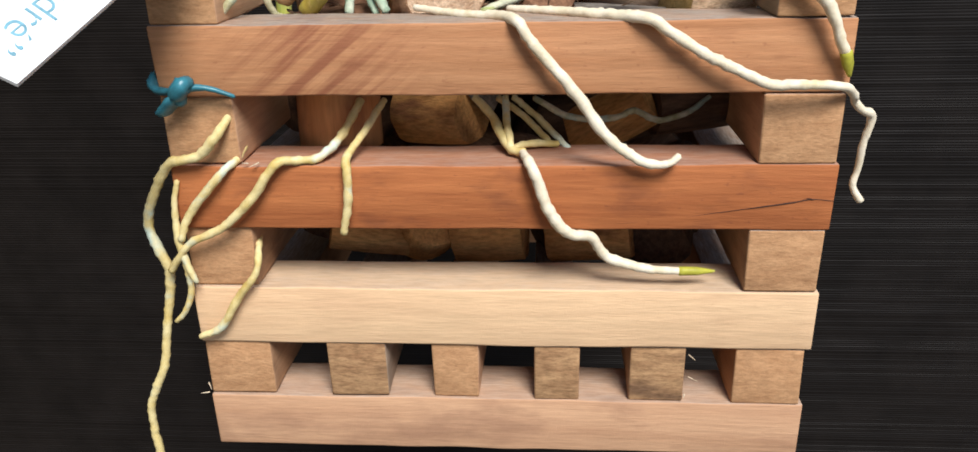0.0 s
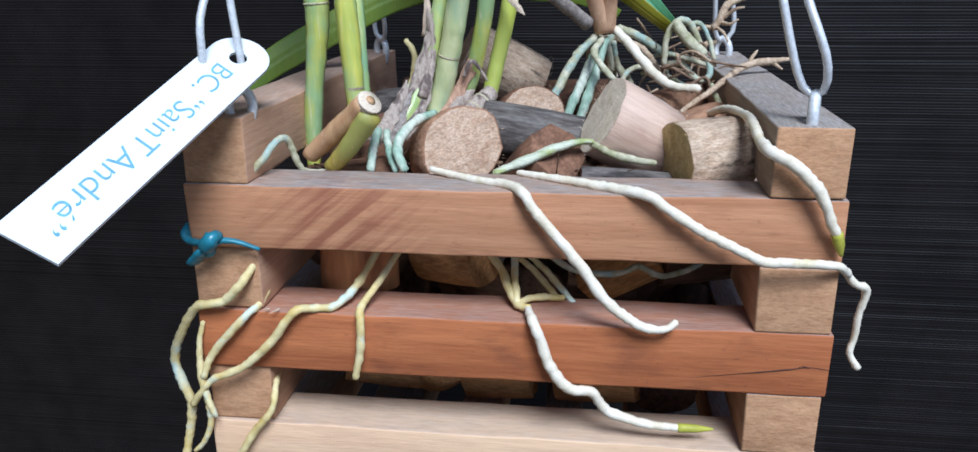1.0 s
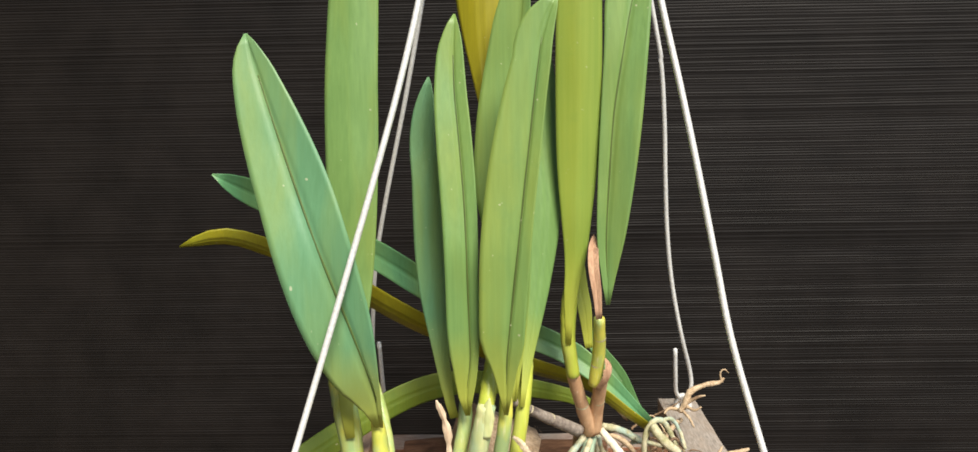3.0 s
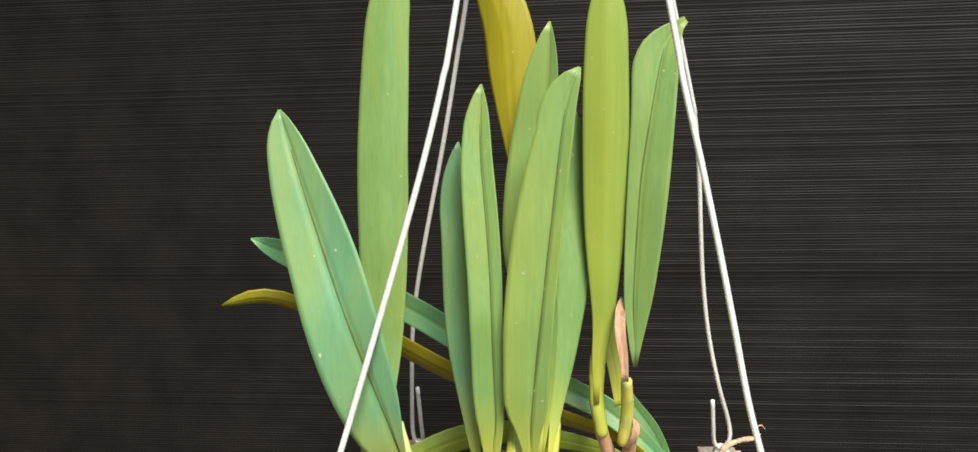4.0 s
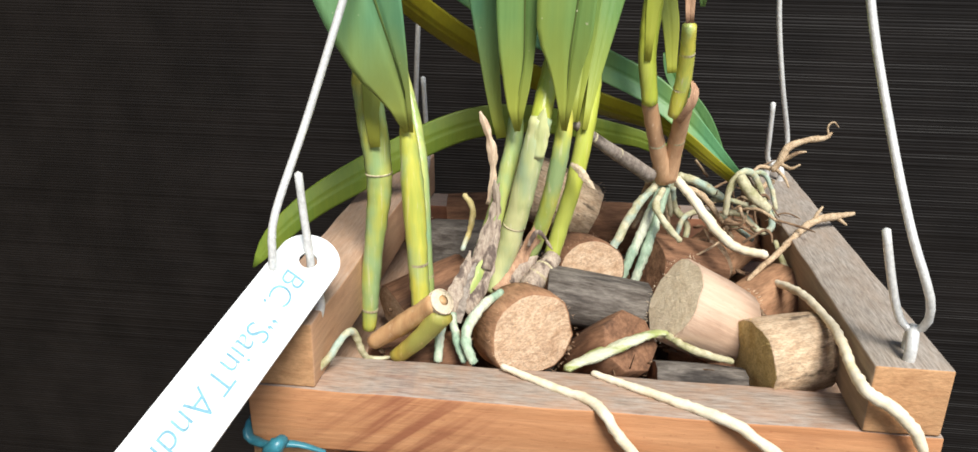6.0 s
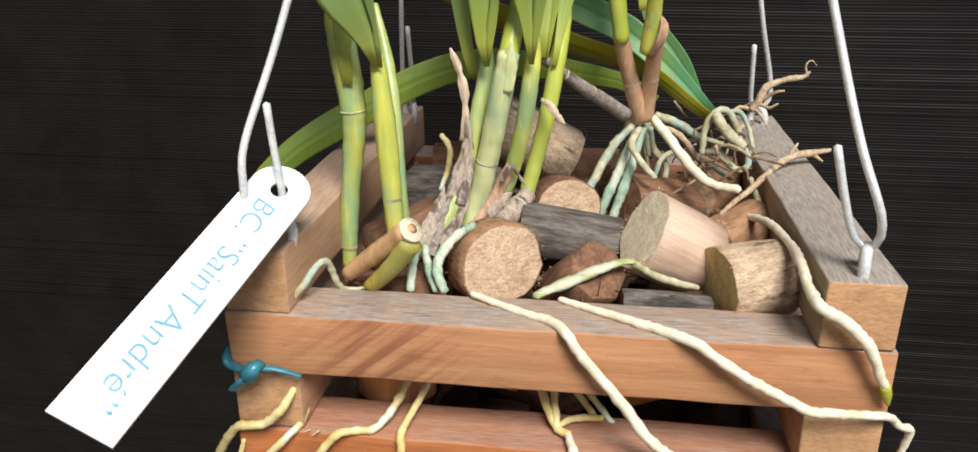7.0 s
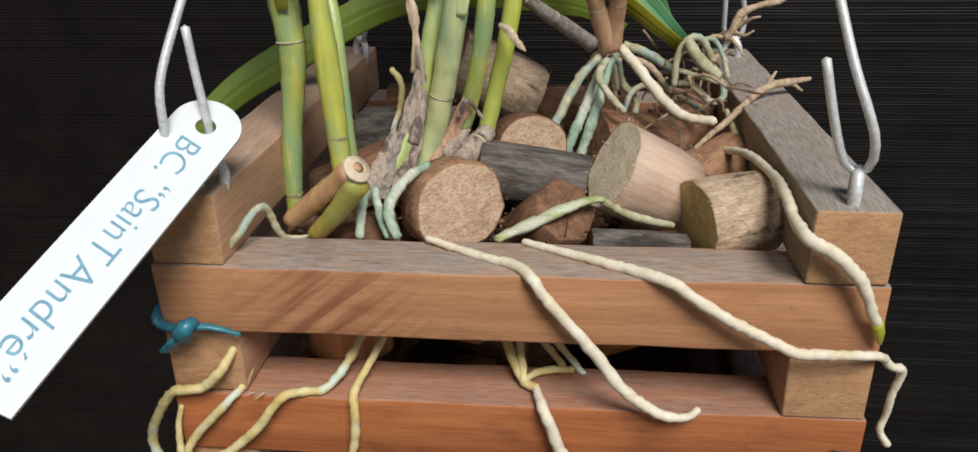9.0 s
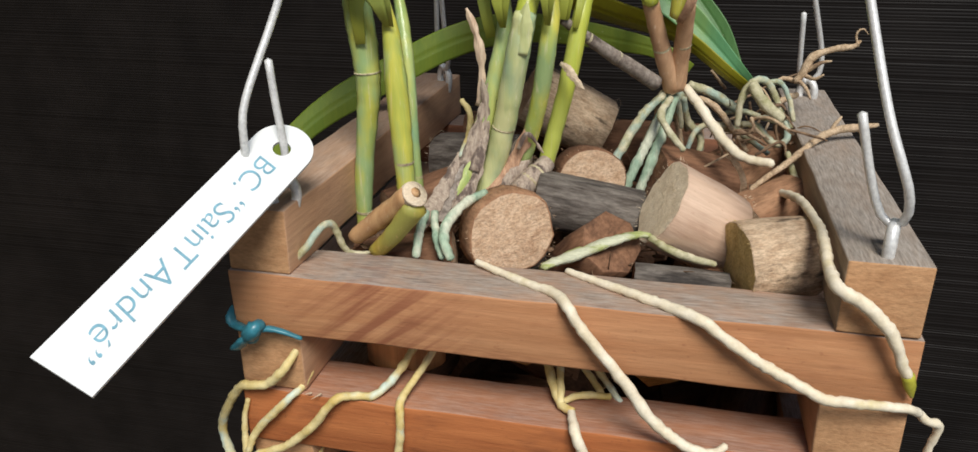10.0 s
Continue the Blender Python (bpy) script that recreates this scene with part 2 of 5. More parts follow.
LEAF_OLIVE = leafy("leaf_olive", (0.20, 0.27, 0.03), (0.15, 0.23, 0.028), (0.25, 0.28, 0.03))
LEAF_DARK = leafy("leaf_dark", (0.09, 0.20, 0.055), (0.07, 0.165, 0.045), (0.11, 0.22, 0.05))
MIDRIB = leafy("leaf_midrib", (0.085, 0.125, 0.03), (0.06, 0.095, 0.02), (0.11, 0.13, 0.02), 0.5, 0.0)


def bulby(name, light, dark, teal, husk):
    """Jointed orchid stems: glossy green with long yellow and blue-green streaks and thin pale husk threads."""
    m, nt, b = shader(name, 0.32, 0.5)
    a = noise_at(nt, coords(nt, (260, 260, 14)), 1.0, 4, 0.6)
    f = noise_at(nt, coords(nt, (1100, 1100, 30)), 1.0, 3, 0.6)
    g = noise_at(nt, coords(nt, (90, 90, 45)), 1.0, 3, 0.5)
    c = ramp(nt, a, [(0.36, dark), (0.60, light)])
    c = mixed(nt, ramp(nt, g, [(0.46, (0, 0, 0)), (0.64, (0.85, 0.85, 0.85))]), c, teal)
    c = mixed(nt, ramp(nt, f, [(0.60, (0, 0, 0)), (0.72, (0.6, 0.6, 0.6))]), c, husk)
    nt.links.new(c, b.inputs["Base Color"])
    bump(nt, b, f, 0.3, 0.0004)
    return m


BULB = bulby("bulb_green", (0.60, 0.55, 0.085), (0.38, 0.43, 0.075), (0.28, 0.42, 0.20), (0.62, 0.60, 0.40))
BULB_TEAL = bulby("bulb_teal", (0.47, 0.50, 0.15), (0.30, 0.40, 0.12), (0.23, 0.40, 0.23), (0.66, 0.63, 0.44))
BULB_LIME = bulby("bulb_lime", (0.47, 0.50, 0.065), (0.36, 0.43, 0.05), (0.46, 0.50, 0.10), (0.55, 0.56, 0.25))
BULB_OCHRE = bulby("bulb_ochre", (0.46, 0.36, 0.045), (0.34, 0.24, 0.035), (0.30, 0.30, 0.07), (0.56, 0.40, 0.15))
BULB_DRY = bulby("bulb_dry", (0.58, 0.36, 0.17), (0.40, 0.21, 0.09), (0.50, 0.29, 0.14), (0.64, 0.48, 0.30))
BULB_FOOT = bulby("bulb_foot", (0.66, 0.41, 0.23), (0.42, 0.23, 0.12), (0.54, 0.32, 0.18), (0.76, 0.58, 0.40))
BULB_PALE = bulby("bulb_pale", (0.62, 0.62, 0.30), (0.44, 0.49, 0.20), (0.34, 0.46, 0.28), (0.72, 0.70, 0.50))
for _m in (BULB_OCHRE, BULB_DRY, BULB_FOOT):
    _m.node_tree.nodes["Principled BSDF"].inputs["Roughness"].default_value = 0.55


def plain(name, colour, rough=0.5, metal=0.0, vary=0.15, scale=200):
    m, nt, b = shader(name, rough, 0.5)
    b.inputs["Metallic"].default_value = metal
    n = noise_at(nt, coords(nt, (1, 1, 1)), scale, 4)
    c = ramp(nt, n, [(0.35, tuple(x * (1 - vary) for x in colour)), (0.65, colour)])
    nt.links.new(c, b.inputs["Base Color"])
    bump(nt, b, n, 0.15, 0.0003)
    return m


WIRE = plain("galvanised_wire", (0.80, 0.79, 0.76), 0.42, 0.25, 0.25, 900)
TAG = plain("white_plastic", (0.74, 0.75, 0.74), 0.45, 0.0, 0.03, 60)
INK = plain("blue_ink", (0.20, 0.42, 0.53), 0.6, 0.0, 0.35, 500)
TIE = plain("teal_plastic_tie", (0.045, 0.21, 0.27), 0.35, 0.0, 0.4, 300)
WALL = plain("dark_ribbed_cloth", (0.0108, 0.0087, 0.0077), 0.52, 0.0, 0.35, 30)
WALL.node_tree.nodes["Principled BSDF"].inputs["Specular IOR Level"].default_value = 0.13
CRACK = plain("crack_dark", (0.05, 0.02, 0.012), 0.9)
# warm colour of the added wall that bounces light onto the leaves
BOUNCE_OCHRE = plain("bounce_ochre", (0.24, 0.18, 0.10), 0.9, 0.0, 0.3, 8)
GROUND = plain("grey_concrete", (0.10, 0.085, 0.07), 0.9, 0.0, 0.3, 6)


# ---- mesh helpers ----
def spline(pts, n):
    """n + 1 points evenly spread on a smooth curve through pts."""
    p = np.array(pts, float)
    p = np.vstack([2 * p[0] - p[1], p, 2 * p[-1] - p[-2]])
    fine = []
    for i in range(1, len(p) - 2):
        for u in np.linspace(0, 1, 24, endpoint=False):
            a, b, c, d = p[i - 1:i + 3]
            fine.append(0.5 * (2 * b + (c - a) * u + (2 * a - 5 * b + 4 * c - d) * u ** 2 + (3 * b - a - 3 * c + d) * u ** 3))
    fine.append(p[-2])
    fine = np.array(fine)
    step = np.r_[0, np.cumsum(np.linalg.norm(np.diff(fine[:, :3], axis=0), axis=1))]
    at = np.linspace(0, step[-1], n + 1)
    return np.stack([np.interp(at, step, fine[:, k]) for k in range(fine.shape[1])], 1)


def tube(pts, radii, sides=10, step=0.0016, wob=0.0, flat=1.0, cap=0.6):
    """A tube along pts; radii are spread evenly over its length; wob roughens it."""
    pts = np.array(pts, float)
    length = np.linalg.norm(np.diff(pts, axis=0), axis=1).sum()
    n = int(min(160, max(6, length / step)))
    c = spline(pts, n) if len(pts) > 2 else pts[0] + (pts[1] - pts[0]) * np.linspace(0, 1, n + 1)[:, None]
    r = np.interp(np.linspace(0, 1, n + 1), np.linspace(0, 1, len(radii)), radii)
    tan = np.gradient(c, axis=0)
    tan /= np.linalg.norm(tan, axis=1)[:, None]
    ref = np.array([0.13, 0.31, 0.94]) if abs(tan[0][2]) < 0.8 else np.array([0.2, 0.95, 0.1])
    bm = bmesh.new()
    rings = []
    side = np.cross(tan[0], ref)
    for i in range(n + 1):
        side = side - tan[i] * (side @ tan[i])
        side /= np.linalg.norm(side)
        up = np.cross(side, tan[i])
        ring = []
        for k in range(sides):
            a = 2 * math.pi * k / sides
            q = c[i] + r[i] * (math.cos(a) * side + flat * math.sin(a) * up)
            if wob:
                q = q + (q - c[i]) * wob * noise.noise(Vector(q * (0.45 / r[i])))
            ring.append(bm.verts.new(q))
        rings.append(ring)
    for a, b in zip(rings, rings[1:]):
        for k in range(sides):
            bm.faces.new((a[k], a[(k + 1) % sides], b[(k + 1) % sides], b[k]))
    if cap:
        for ring, i, s in ((rings[0], 0, -1), (rings[-1], n, 1)):
            tip = bm.verts.new(c[i] + s * tan[i] * r[i] * cap)
            for k in range(sides):
                bm.faces.new((ring[k], ring[(k + 1) % sides], tip))
    bmesh.ops.recalc_face_normals(bm, faces=bm.faces)
    return bm


def blade(pts, widths, normal, fold=20.0, thick=0.0013, n=34, keel=0.0005, twist=0.0, skew=0.5, blunt=1.5, ragged=0.0):
    """A leathery leaf: a folded, thick strip along pts that faces normal, the keel at skew of its width.
    pts may carry a width and a skew of their own as fourth and fifth number."""
    c = spline(pts, n)
    s = np.linspace(0, 1, n + 1) ** 0.85
    shaped = c.shape[1] == 5
    if shaped:
        wide, keel_at = (np.interp(s, np.linspace(0, 1, n + 1), c[:, k]) for k in (3, 4))
        widths = [wide.max()] * 3
    c = np.stack([np.interp(s, np.linspace(0, 1, n + 1), c[:, k]) for k in range(3)], 1)
    widths = [*widths[:-1], widths[-2] * 0.85]
    w = np.interp(s, np.linspace(0, 1, len(widths)), widths)
    w = np.convolve(np.r_[w[0], w[0], w, w[-1], w[-1]], np.ones(5) / 5, "valid") / math.cos(radians(fold) * 0.8)
    length = np.linalg.norm(np.diff(c, axis=0), axis=1).sum()
    tip0 = 1 - blunt * max(widths) / length
    q = np.clip((s - tip0) / (1 - tip0), 0, 1)
    w = np.maximum(w * (1 - q ** 1.9) ** 0.75, 0.0007)
    if shaped:
        w = np.maximum(wide, 0.0005) / math.cos(radians(fold) * 0.8)
    else:
        keel_at = np.full(n + 1, skew)
    tan = np.gradient(c, axis=0)
    tan /= np.linalg.norm(tan, axis=1)[:, None]
    us = np.linspace(-1, 1, 15)
    bm = bmesh.new()
    fronts, backs = [], []
    for i in range(n + 1):
        nv = np.array(normal, float)
        nv = nv - tan[i] * (nv @ tan[i])
        nv /= np.linalg.norm(nv)
        sd = np.cross(tan[i], nv)
        a = radians(twist * s[i])
        nv, sd = nv * math.cos(a) + sd * math.sin(a), sd * math.cos(a) - nv * math.sin(a)
        f, g = [], []
        for u in us:
            half = w[i] * (keel_at[i] if u < 0 else 1 - keel_at[i])
            fa = radians(fold) * (0.6 + 0.4 * s[i])
            q = c[i] + sd * u * half * math.cos(fa) + nv * (abs(u) ** 1.25 * half * math.sin(fa))
            q = q + nv * 0.0006 * noise.noise(Vector(q * 45))
            if ragged:
                q = q + (sd * u + nv) * w[i] * ragged * 0.5 * noise.noise(Vector(q * 170)) + sd * w[i] * ragged * 0.6 * noise.noise(Vector((s[i] * 9, u, 3)))
            th = thick * (1 - 0.75 * abs(u) ** 3) * min(1, w[i] / 0.006)
            groove = keel * math.exp(-(u / 0.09) ** 2) * min(1, w[i] / 0.01)
            f.append(bm.verts.new(q - nv * groove))
            g.append(bm.verts.new(q - nv * (th + groove * 1.6)))
        fronts.append(f)
        backs.append(g)
    m = len(us)
    for i in range(n):
        for k in range(m - 1):
            bm.faces.new((fronts[i][k], fronts[i][k + 1], fronts[i + 1][k + 1], fronts[i + 1][k]))
            bm.faces.new((backs[i][k], backs[i + 1][k], backs[i + 1][k + 1], backs[i][k + 1]))
        bm.faces.new((fronts[i][0], fronts[i + 1][0], backs[i + 1][0], backs[i][0]))
        bm.faces.new((fronts[i][-1], backs[i][-1], backs[i + 1][-1], fronts[i + 1][-1]))
    for i in (0, n):
        for k in range(m - 1):
            bm.faces.new((fronts[i][k], fronts[i][k + 1], backs[i][k + 1], backs[i][k]))
    bmesh.ops.recalc_face_normals(bm, faces=bm.faces)
    return bm


def mesh_of(name, bm, mats, smooth=True):
    me = bpy.data.meshes.new(name)
    bm.to_mesh(me)
    bm.free()
    for m in mats if isinstance(mats, (list, tuple)) else [mats]:
        me.materials.append(m)
    if smooth:
        me.shade_smooth()
    return me


def part(name, bm, material, parent=None, label="", at=None, smooth=True):
    """One mesh object, under a thing or a part; at: where its own origin lies in the world."""
    ob = new(name, mesh_of(name, bm, material, smooth))
    place = Matrix.Translation(at) if at else Matrix()
    if parent is not None:
        ob.parent = parent
        ob.matrix_parent_inverse = base_of[parent.name].inverted()
    ob.matrix_basis = place
    base_of[ob.name] = place
    if label:
        ob["label"] = label
    return ob


base_of = {}


def thing(name, at, label, category, group="", kind=""):
    ob = new(name)
    ob.empty_display_size = 0.02
    ob.matrix_basis = Matrix.Translation(at)
    base_of[ob.name] = Matrix.Translation(at)
    return tagged(ob, label, category, group, kind)


def solid(name, bm, material, label, category, group="", kind="", smooth=True, at=None):
    return tagged(part(name, bm, material, None, "", at, smooth), label, category, group, kind)


# ---- setting: a dark ribbed cloth wall, and the ground far below ----
def ribbed_wall(y, x0, x1, z0, z1, pitch, cols):
    """A cloth with fine horizontal cords, raised ridges of uneven height that waver a little."""
    verts, faces = [], []
    rows = int((z1 - z0) / pitch)
    prof = ((0.0, 0.0), (0.3, 0.00020), (0.72, 0.00018))
    for r in range(rows):
        amp = 0.6 + 0.6 * random.random()
        drift = 0.40 * (random.random() - 0.5)
        for f, h in prof:
            for k in range(cols + 1):
                x = x0 + (x1 - x0) * k / cols
                n = noise.noise(Vector((x * 22, r * 0.7, 0)))
                wave = 0.0004 * noise.noise(Vector((x * 9, r * 0.12, 5)))
                verts.append((x, y - h * amp * (1 + 0.5 * n), z0 + pitch * (r + f + drift) + wave))
    total = rows * len(prof)
    for r in range(total - 1):
        for k in range(cols):
            a = r * (cols + 1) + k
            faces.append((a, a + 1, a + cols + 2, a + cols + 1))
    me = bpy.data.meshes.new("cords")
    me.from_pydata(verts, [], faces)
    me.materials.append(WALL)
    return me


wall_back = thing("wall_back", (0, 0.285, 0), "dark brown-black wall covered in finely ribbed cloth", "wall", kind="structure")
bm = bmesh.new()
bmesh.ops.create_cube(bm, size=1)
bmesh.ops.scale(bm, vec=(2.6, 0.06, 2.6), verts=bm.verts)
bmesh.ops.translate(bm, vec=(0, 0.3165, 1.3), verts=bm.verts)
part("wall_panel", bm, WALL, wall_back, smooth=False)
cords = new("ribbed_cloth", ribbed_wall(0.285, -0.75, 0.72, 0.95, 2.15, 0.00165, 110))
cords.parent = wall_back
cords.matrix_parent_inverse = base_of[wall_back.name].inverted()

# invented wall out of view: cuts the left sky, bounces warm light back
bm = bmesh.new()
bmesh.ops.create_cube(bm, size=1)
bmesh.ops.scale(bm, vec=(0.1, 3.2, 3.0), verts=bm.verts)
bmesh.ops.translate(bm, vec=(-1.25, -1.25, 1.5), verts=bm.verts)
solid("wall_side", bm, BOUNCE_OCHRE, "added unseen ochre wall that warms and blocks light from the left", "wall", kind="structure", smooth=False)

bm = bmesh.new()
bmesh.ops.create_grid(bm, x_segments=1, y_segments=1, size=40)
solid("ground", bm, GROUND, "grey concrete ground far below the basket", "ground", kind="structure", smooth=False)

# ---- the slatted basket ----
W, D, S = 0.089, 0.178, 0.01875
TOP = 1.5
basket = thing("hanging_basket", (0, D / 2, TOP - 7 * S), "square hanging orchid basket of stacked sawn wooden slats", "basket")


def bar(length, wide, high, seed, worn=0.00034):
    """A sawn slat along x with softened, slightly uneven edges."""
    bm = bmesh.new()
    bmesh.ops.create_cube(bm, size=1)
    bmesh.ops.scale(bm, vec=(length, wide, high), verts=bm.verts)
    bmesh.ops.bevel(bm, geom=list(bm.edges), offset=0.0006, segments=2, affect="EDGES", profile=0.6)
    for k in range(1, 40):
        x = length * (k / 40 - 0.5)
        bmesh.ops.bisect_plane(bm, geom=list(bm.verts) + list(bm.edges) + list(bm.faces), plane_co=(x, 0, 0), plane_no=(1, 0, 0))
    for v in bm.verts:
        q = v.co * 70 + Vector((seed * 3.1, seed * 1.7, seed))
        q.x *= 0.9
        v.co += worn * Vector((noise.noise(q), noise.noise(q + Vector((9, 0, 0))), noise.noise(q + Vector((0, 9, 0)))))
        v.co.z += 0.0004 * noise.noise(Vector((v.co.x * 9, seed * 2.3, 0)))
    for f in bm.faces:
        f.normal_update()
        if abs(f.normal.x) > 0.9:
            f.material_index = 1
    return bm


def slat(name, cx, cy, cz, length, wide, high, mat, along_y=False, seed=1, tilt=0.0, end=None):
    ob = part(name, bar(length, wide, high, seed), [mat, end or END_SAWN], basket, smooth=True, at=(cx, cy, cz))
    if along_y:
        ob.matrix_basis = Matrix.Translation((cx, cy, cz)) @ Matrix.Rotation(radians(90 + tilt), 4, "Z")
    return ob


gap = 0.0002
for k, (mat, ln, dy) in enumerate(((WOOD_TAN, 0.1785, 0), (WOOD_RED, 0.1795, -0.0003), (WOOD_PALE, 0.1795, 0), (WOOD_ROSE, 0.1800, 0.0003))):
    z = TOP - S / 2 - 2 * k * S
    slat("front_slat", 0.0003, S / 2 + dy, z, ln, S, S - gap, mat, seed=k + 1)
    slat("back_slat", 0, D - S / 2, z, 0.178, S, S - gap, (WOOD_DARK, WOOD_DARK, WOOD_BROWN, WOOD_ROSE)[k], seed=k + 11)
for k in range(3):
    z = TOP + S / 2 - 2 * k * S
    high = S - gap
    for x, wide, mat, dy in ((-W + 0.0098, 0.0196, (WOOD_ROSE, WOOD_ROSE, WOOD_BROWN)[k], 0.0008), (W - 0.0098, 0.0200, (WOOD_GREY, WOOD_ROSE, WOOD_BROWN)[k], -0.0002)):
        if k == 0:
            wide *= 0.93
        slat("side_slat", x, D / 2 + dy, z, D, wide, high, mat, True, seed=k + 21 + (x > 0) * 5)
z = TOP + S / 2 - 6 * S
for k, (x0, x1, mat) in enumerate(((-0.0893, -0.0690, WOOD_BROWN), (-0.0530, -0.0352, WOOD_GREY), (-0.0192, -0.0053, WOOD_ROSE), (0.0103, 0.0238, WOOD_BROWN), (0.0398, 0.0559, WOOD_BROWN), (0.0692, 0.0888, WOOD_TAN))):
    slat("floor_slat", (x0 + x1) / 2, D / 2 + (0.0006 if k % 2 else 0.001), z, D, x1 - x0, S - gap, mat, True, seed=k + 41, tilt=(0, 1.0, -0.4, 0.3, -0.5, 0)[k], end=(END_SAWN, END_DARK, END_SAWN, END_DARK, END_DARK, END_SAWN)[k])

# a long dark crack in the second slat
for pts in ([(0.0327, -0.0003, 1.4454), (0.0485, -0.0003, 1.4472), (0.0648, -0.0003, 1.4496), (0.0792, -0.0003, 1.4518), (0.0839, -0.0003, 1.4528), (0.0900, -0.0003, 1.4523)], [(0.0815, -0.0004, 1.4524), (0.0831, -0.0004, 1.4531), (0.0848, -0.0004, 1.4526)]):
    part("crack", tube(pts, [0.00003, 0.00005, 0.00007, 0.00009, 0.00026, 0.00008], 6, 0.002, 0.5), CRACK, basket, "dark crack in the wood")

# splinters at the sawn ends
for k, p in enumerate(((-0.0895, 1.392), (-0.0898, 1.3885), (0.0556, 1.4045), (0.0559, 1.397), (0.0552, 1.391), (-0.067, 1.463), (-0.064, 1.4632))):
    q = Vector((p[0], -0.0005, p[1]))
    d = Vector((random.uniform(-1, 1), -0.8, random.uniform(-0.7, 0.5))).normalized() * random.uniform(0.0015, 0.0035)
    part("splinter", tube([q, q + d * 0.6, q + d], [0.00025, 0.00018, 0.00005], 5), END_PALE, basket, "loose pale wood splinter")

# galvanised wire rods through the corners, each with an eye on top
for x, y, turn in ((-0.0735, 0.0085, 0.9), (0.0800, 0.0070, 0.28), (-0.0725, D - 0.0165, -0.9), (0.0795, D - 0.0155, -0.9)):
    z0 = TOP + S
    r = 0.00145
    dx, dy = 0.0029 * math.sin(turn), 0.0029 * math.cos(turn)
    part("wire_eye", tube([(x - dx * 0.7, y - dy * 0.7, z0 - 0.004), (x - dx * 1.15, y - dy * 1.15, z0 + 0.0015), (x - dx * 0.8, y - dy * 0.8, z0 + 0.0052), (x, y, z0 + 0.0068),
                           (x + dx * 0.8, y + dy * 0.8, z0 + 0.0052), (x + dx * 1.15, y + dy * 1.15, z0 + 0.0015), (x + dx * 0.7, y + dy * 0.7, z0 - 0.004)], [r], 12, 0.0006), WIRE, basket, "galvanised wire eye in the slat")
    part("wire_rod", tube([(x, y, TOP - 7.02 * S), (x, y, z0 - 0.002)], [0.001], 8), WIRE, basket)

# hanging wires: the short end stands up, the wire bends through the eye and rises to the hook
HOOK = (0.004, 0.085, 1.93)
for pts in (
    [(-0.0738, 0.0085, 1.5572), (-0.0731, 0.0085, 1.5461), (-0.0721, 0.0085, 1.5348), (-0.0723, 0.0085, 1.5297), (-0.0751, 0.0080, 1.5263), (-0.0785, 0.0060, 1.5266), (-0.0801, 0.0030, 1.5313), (-0.0792, 0.0010, 1.5382), (-0.0785, 0.0030, 1.5480), (-0.0725, 0.0137, 1.5702), (-0.0644, 0.0209, 1.5973), (-0.0562, 0.0262, 1.6243), (-0.0481, 0.0314, 1.6514), (-0.0405, 0.0366, 1.6784), (-0.0339, 0.0418, 1.7055), (-0.0289, 0.0470, 1.7326), HOOK],
    [(0.0691, 0.0065, 1.5510), (0.0721, 0.0065, 1.5399), (0.0753, 0.0068, 1.5303), (0.0781, 0.0072, 1.5259), (0.0808, 0.0065, 1.5256), (0.0816, 0.0040, 1.5291), (0.0805, 0.0020, 1.5347), (0.0783, 0.0020, 1.5405), (0.0742, 0.0060, 1.5520), (0.0691, 0.0141, 1.5721), (0.0626, 0.0212, 1.5984), (0.0580, 0.0262, 1.6247), (0.0534, 0.0313, 1.6510), (0.0484, 0.0363, 1.6773), (0.0431, 0.0414, 1.7035), (0.0389, 0.0465, 1.7298), HOOK],
    [(-0.0690, 0.1480, 1.5590), (-0.0688, 0.1520, 1.5400), (-0.0690, 0.1560, 1.5290), (-0.0715, 0.1600, 1.5245), (-0.0745, 0.1600, 1.5290), (-0.0745, 0.1590, 1.5450), (-0.0706, 0.1486, 1.5849), (-0.0669, 0.1444, 1.6074), (-0.0618, 0.1403, 1.6298), (-0.0561, 0.1362, 1.6523), (-0.0504, 0.1320, 1.6747), (-0.0451, 0.1279, 1.6972), (-0.0401, 0.1237, 1.7197), (-0.0351, 0.1196, 1.7421), HOOK],
    [(0.0730, 0.1520, 1.5530), (0.0742, 0.1560, 1.5380), (0.0755, 0.1600, 1.5285), (0.0790, 0.1630, 1.5245), (0.0830, 0.1620, 1.5285), (0.0825, 0.1610, 1.5380), (0.0755, 0.1528, 1.5617), (0.0700, 0.1482, 1.5869), (0.0665, 0.1436, 1.6121), (0.0644, 0.1389, 1.6373), (0.0627, 0.1343, 1.6625), (0.0599, 0.1296, 1.6877), (0.0545, 0.1250, 1.7129), HOOK],
):
    solid("hanging_wire", tube(pts, [0.00105], 10, 0.0035), WIRE, "galvanised steel hanging wire hooked to a corner of the basket", "wire", "hanging wires")
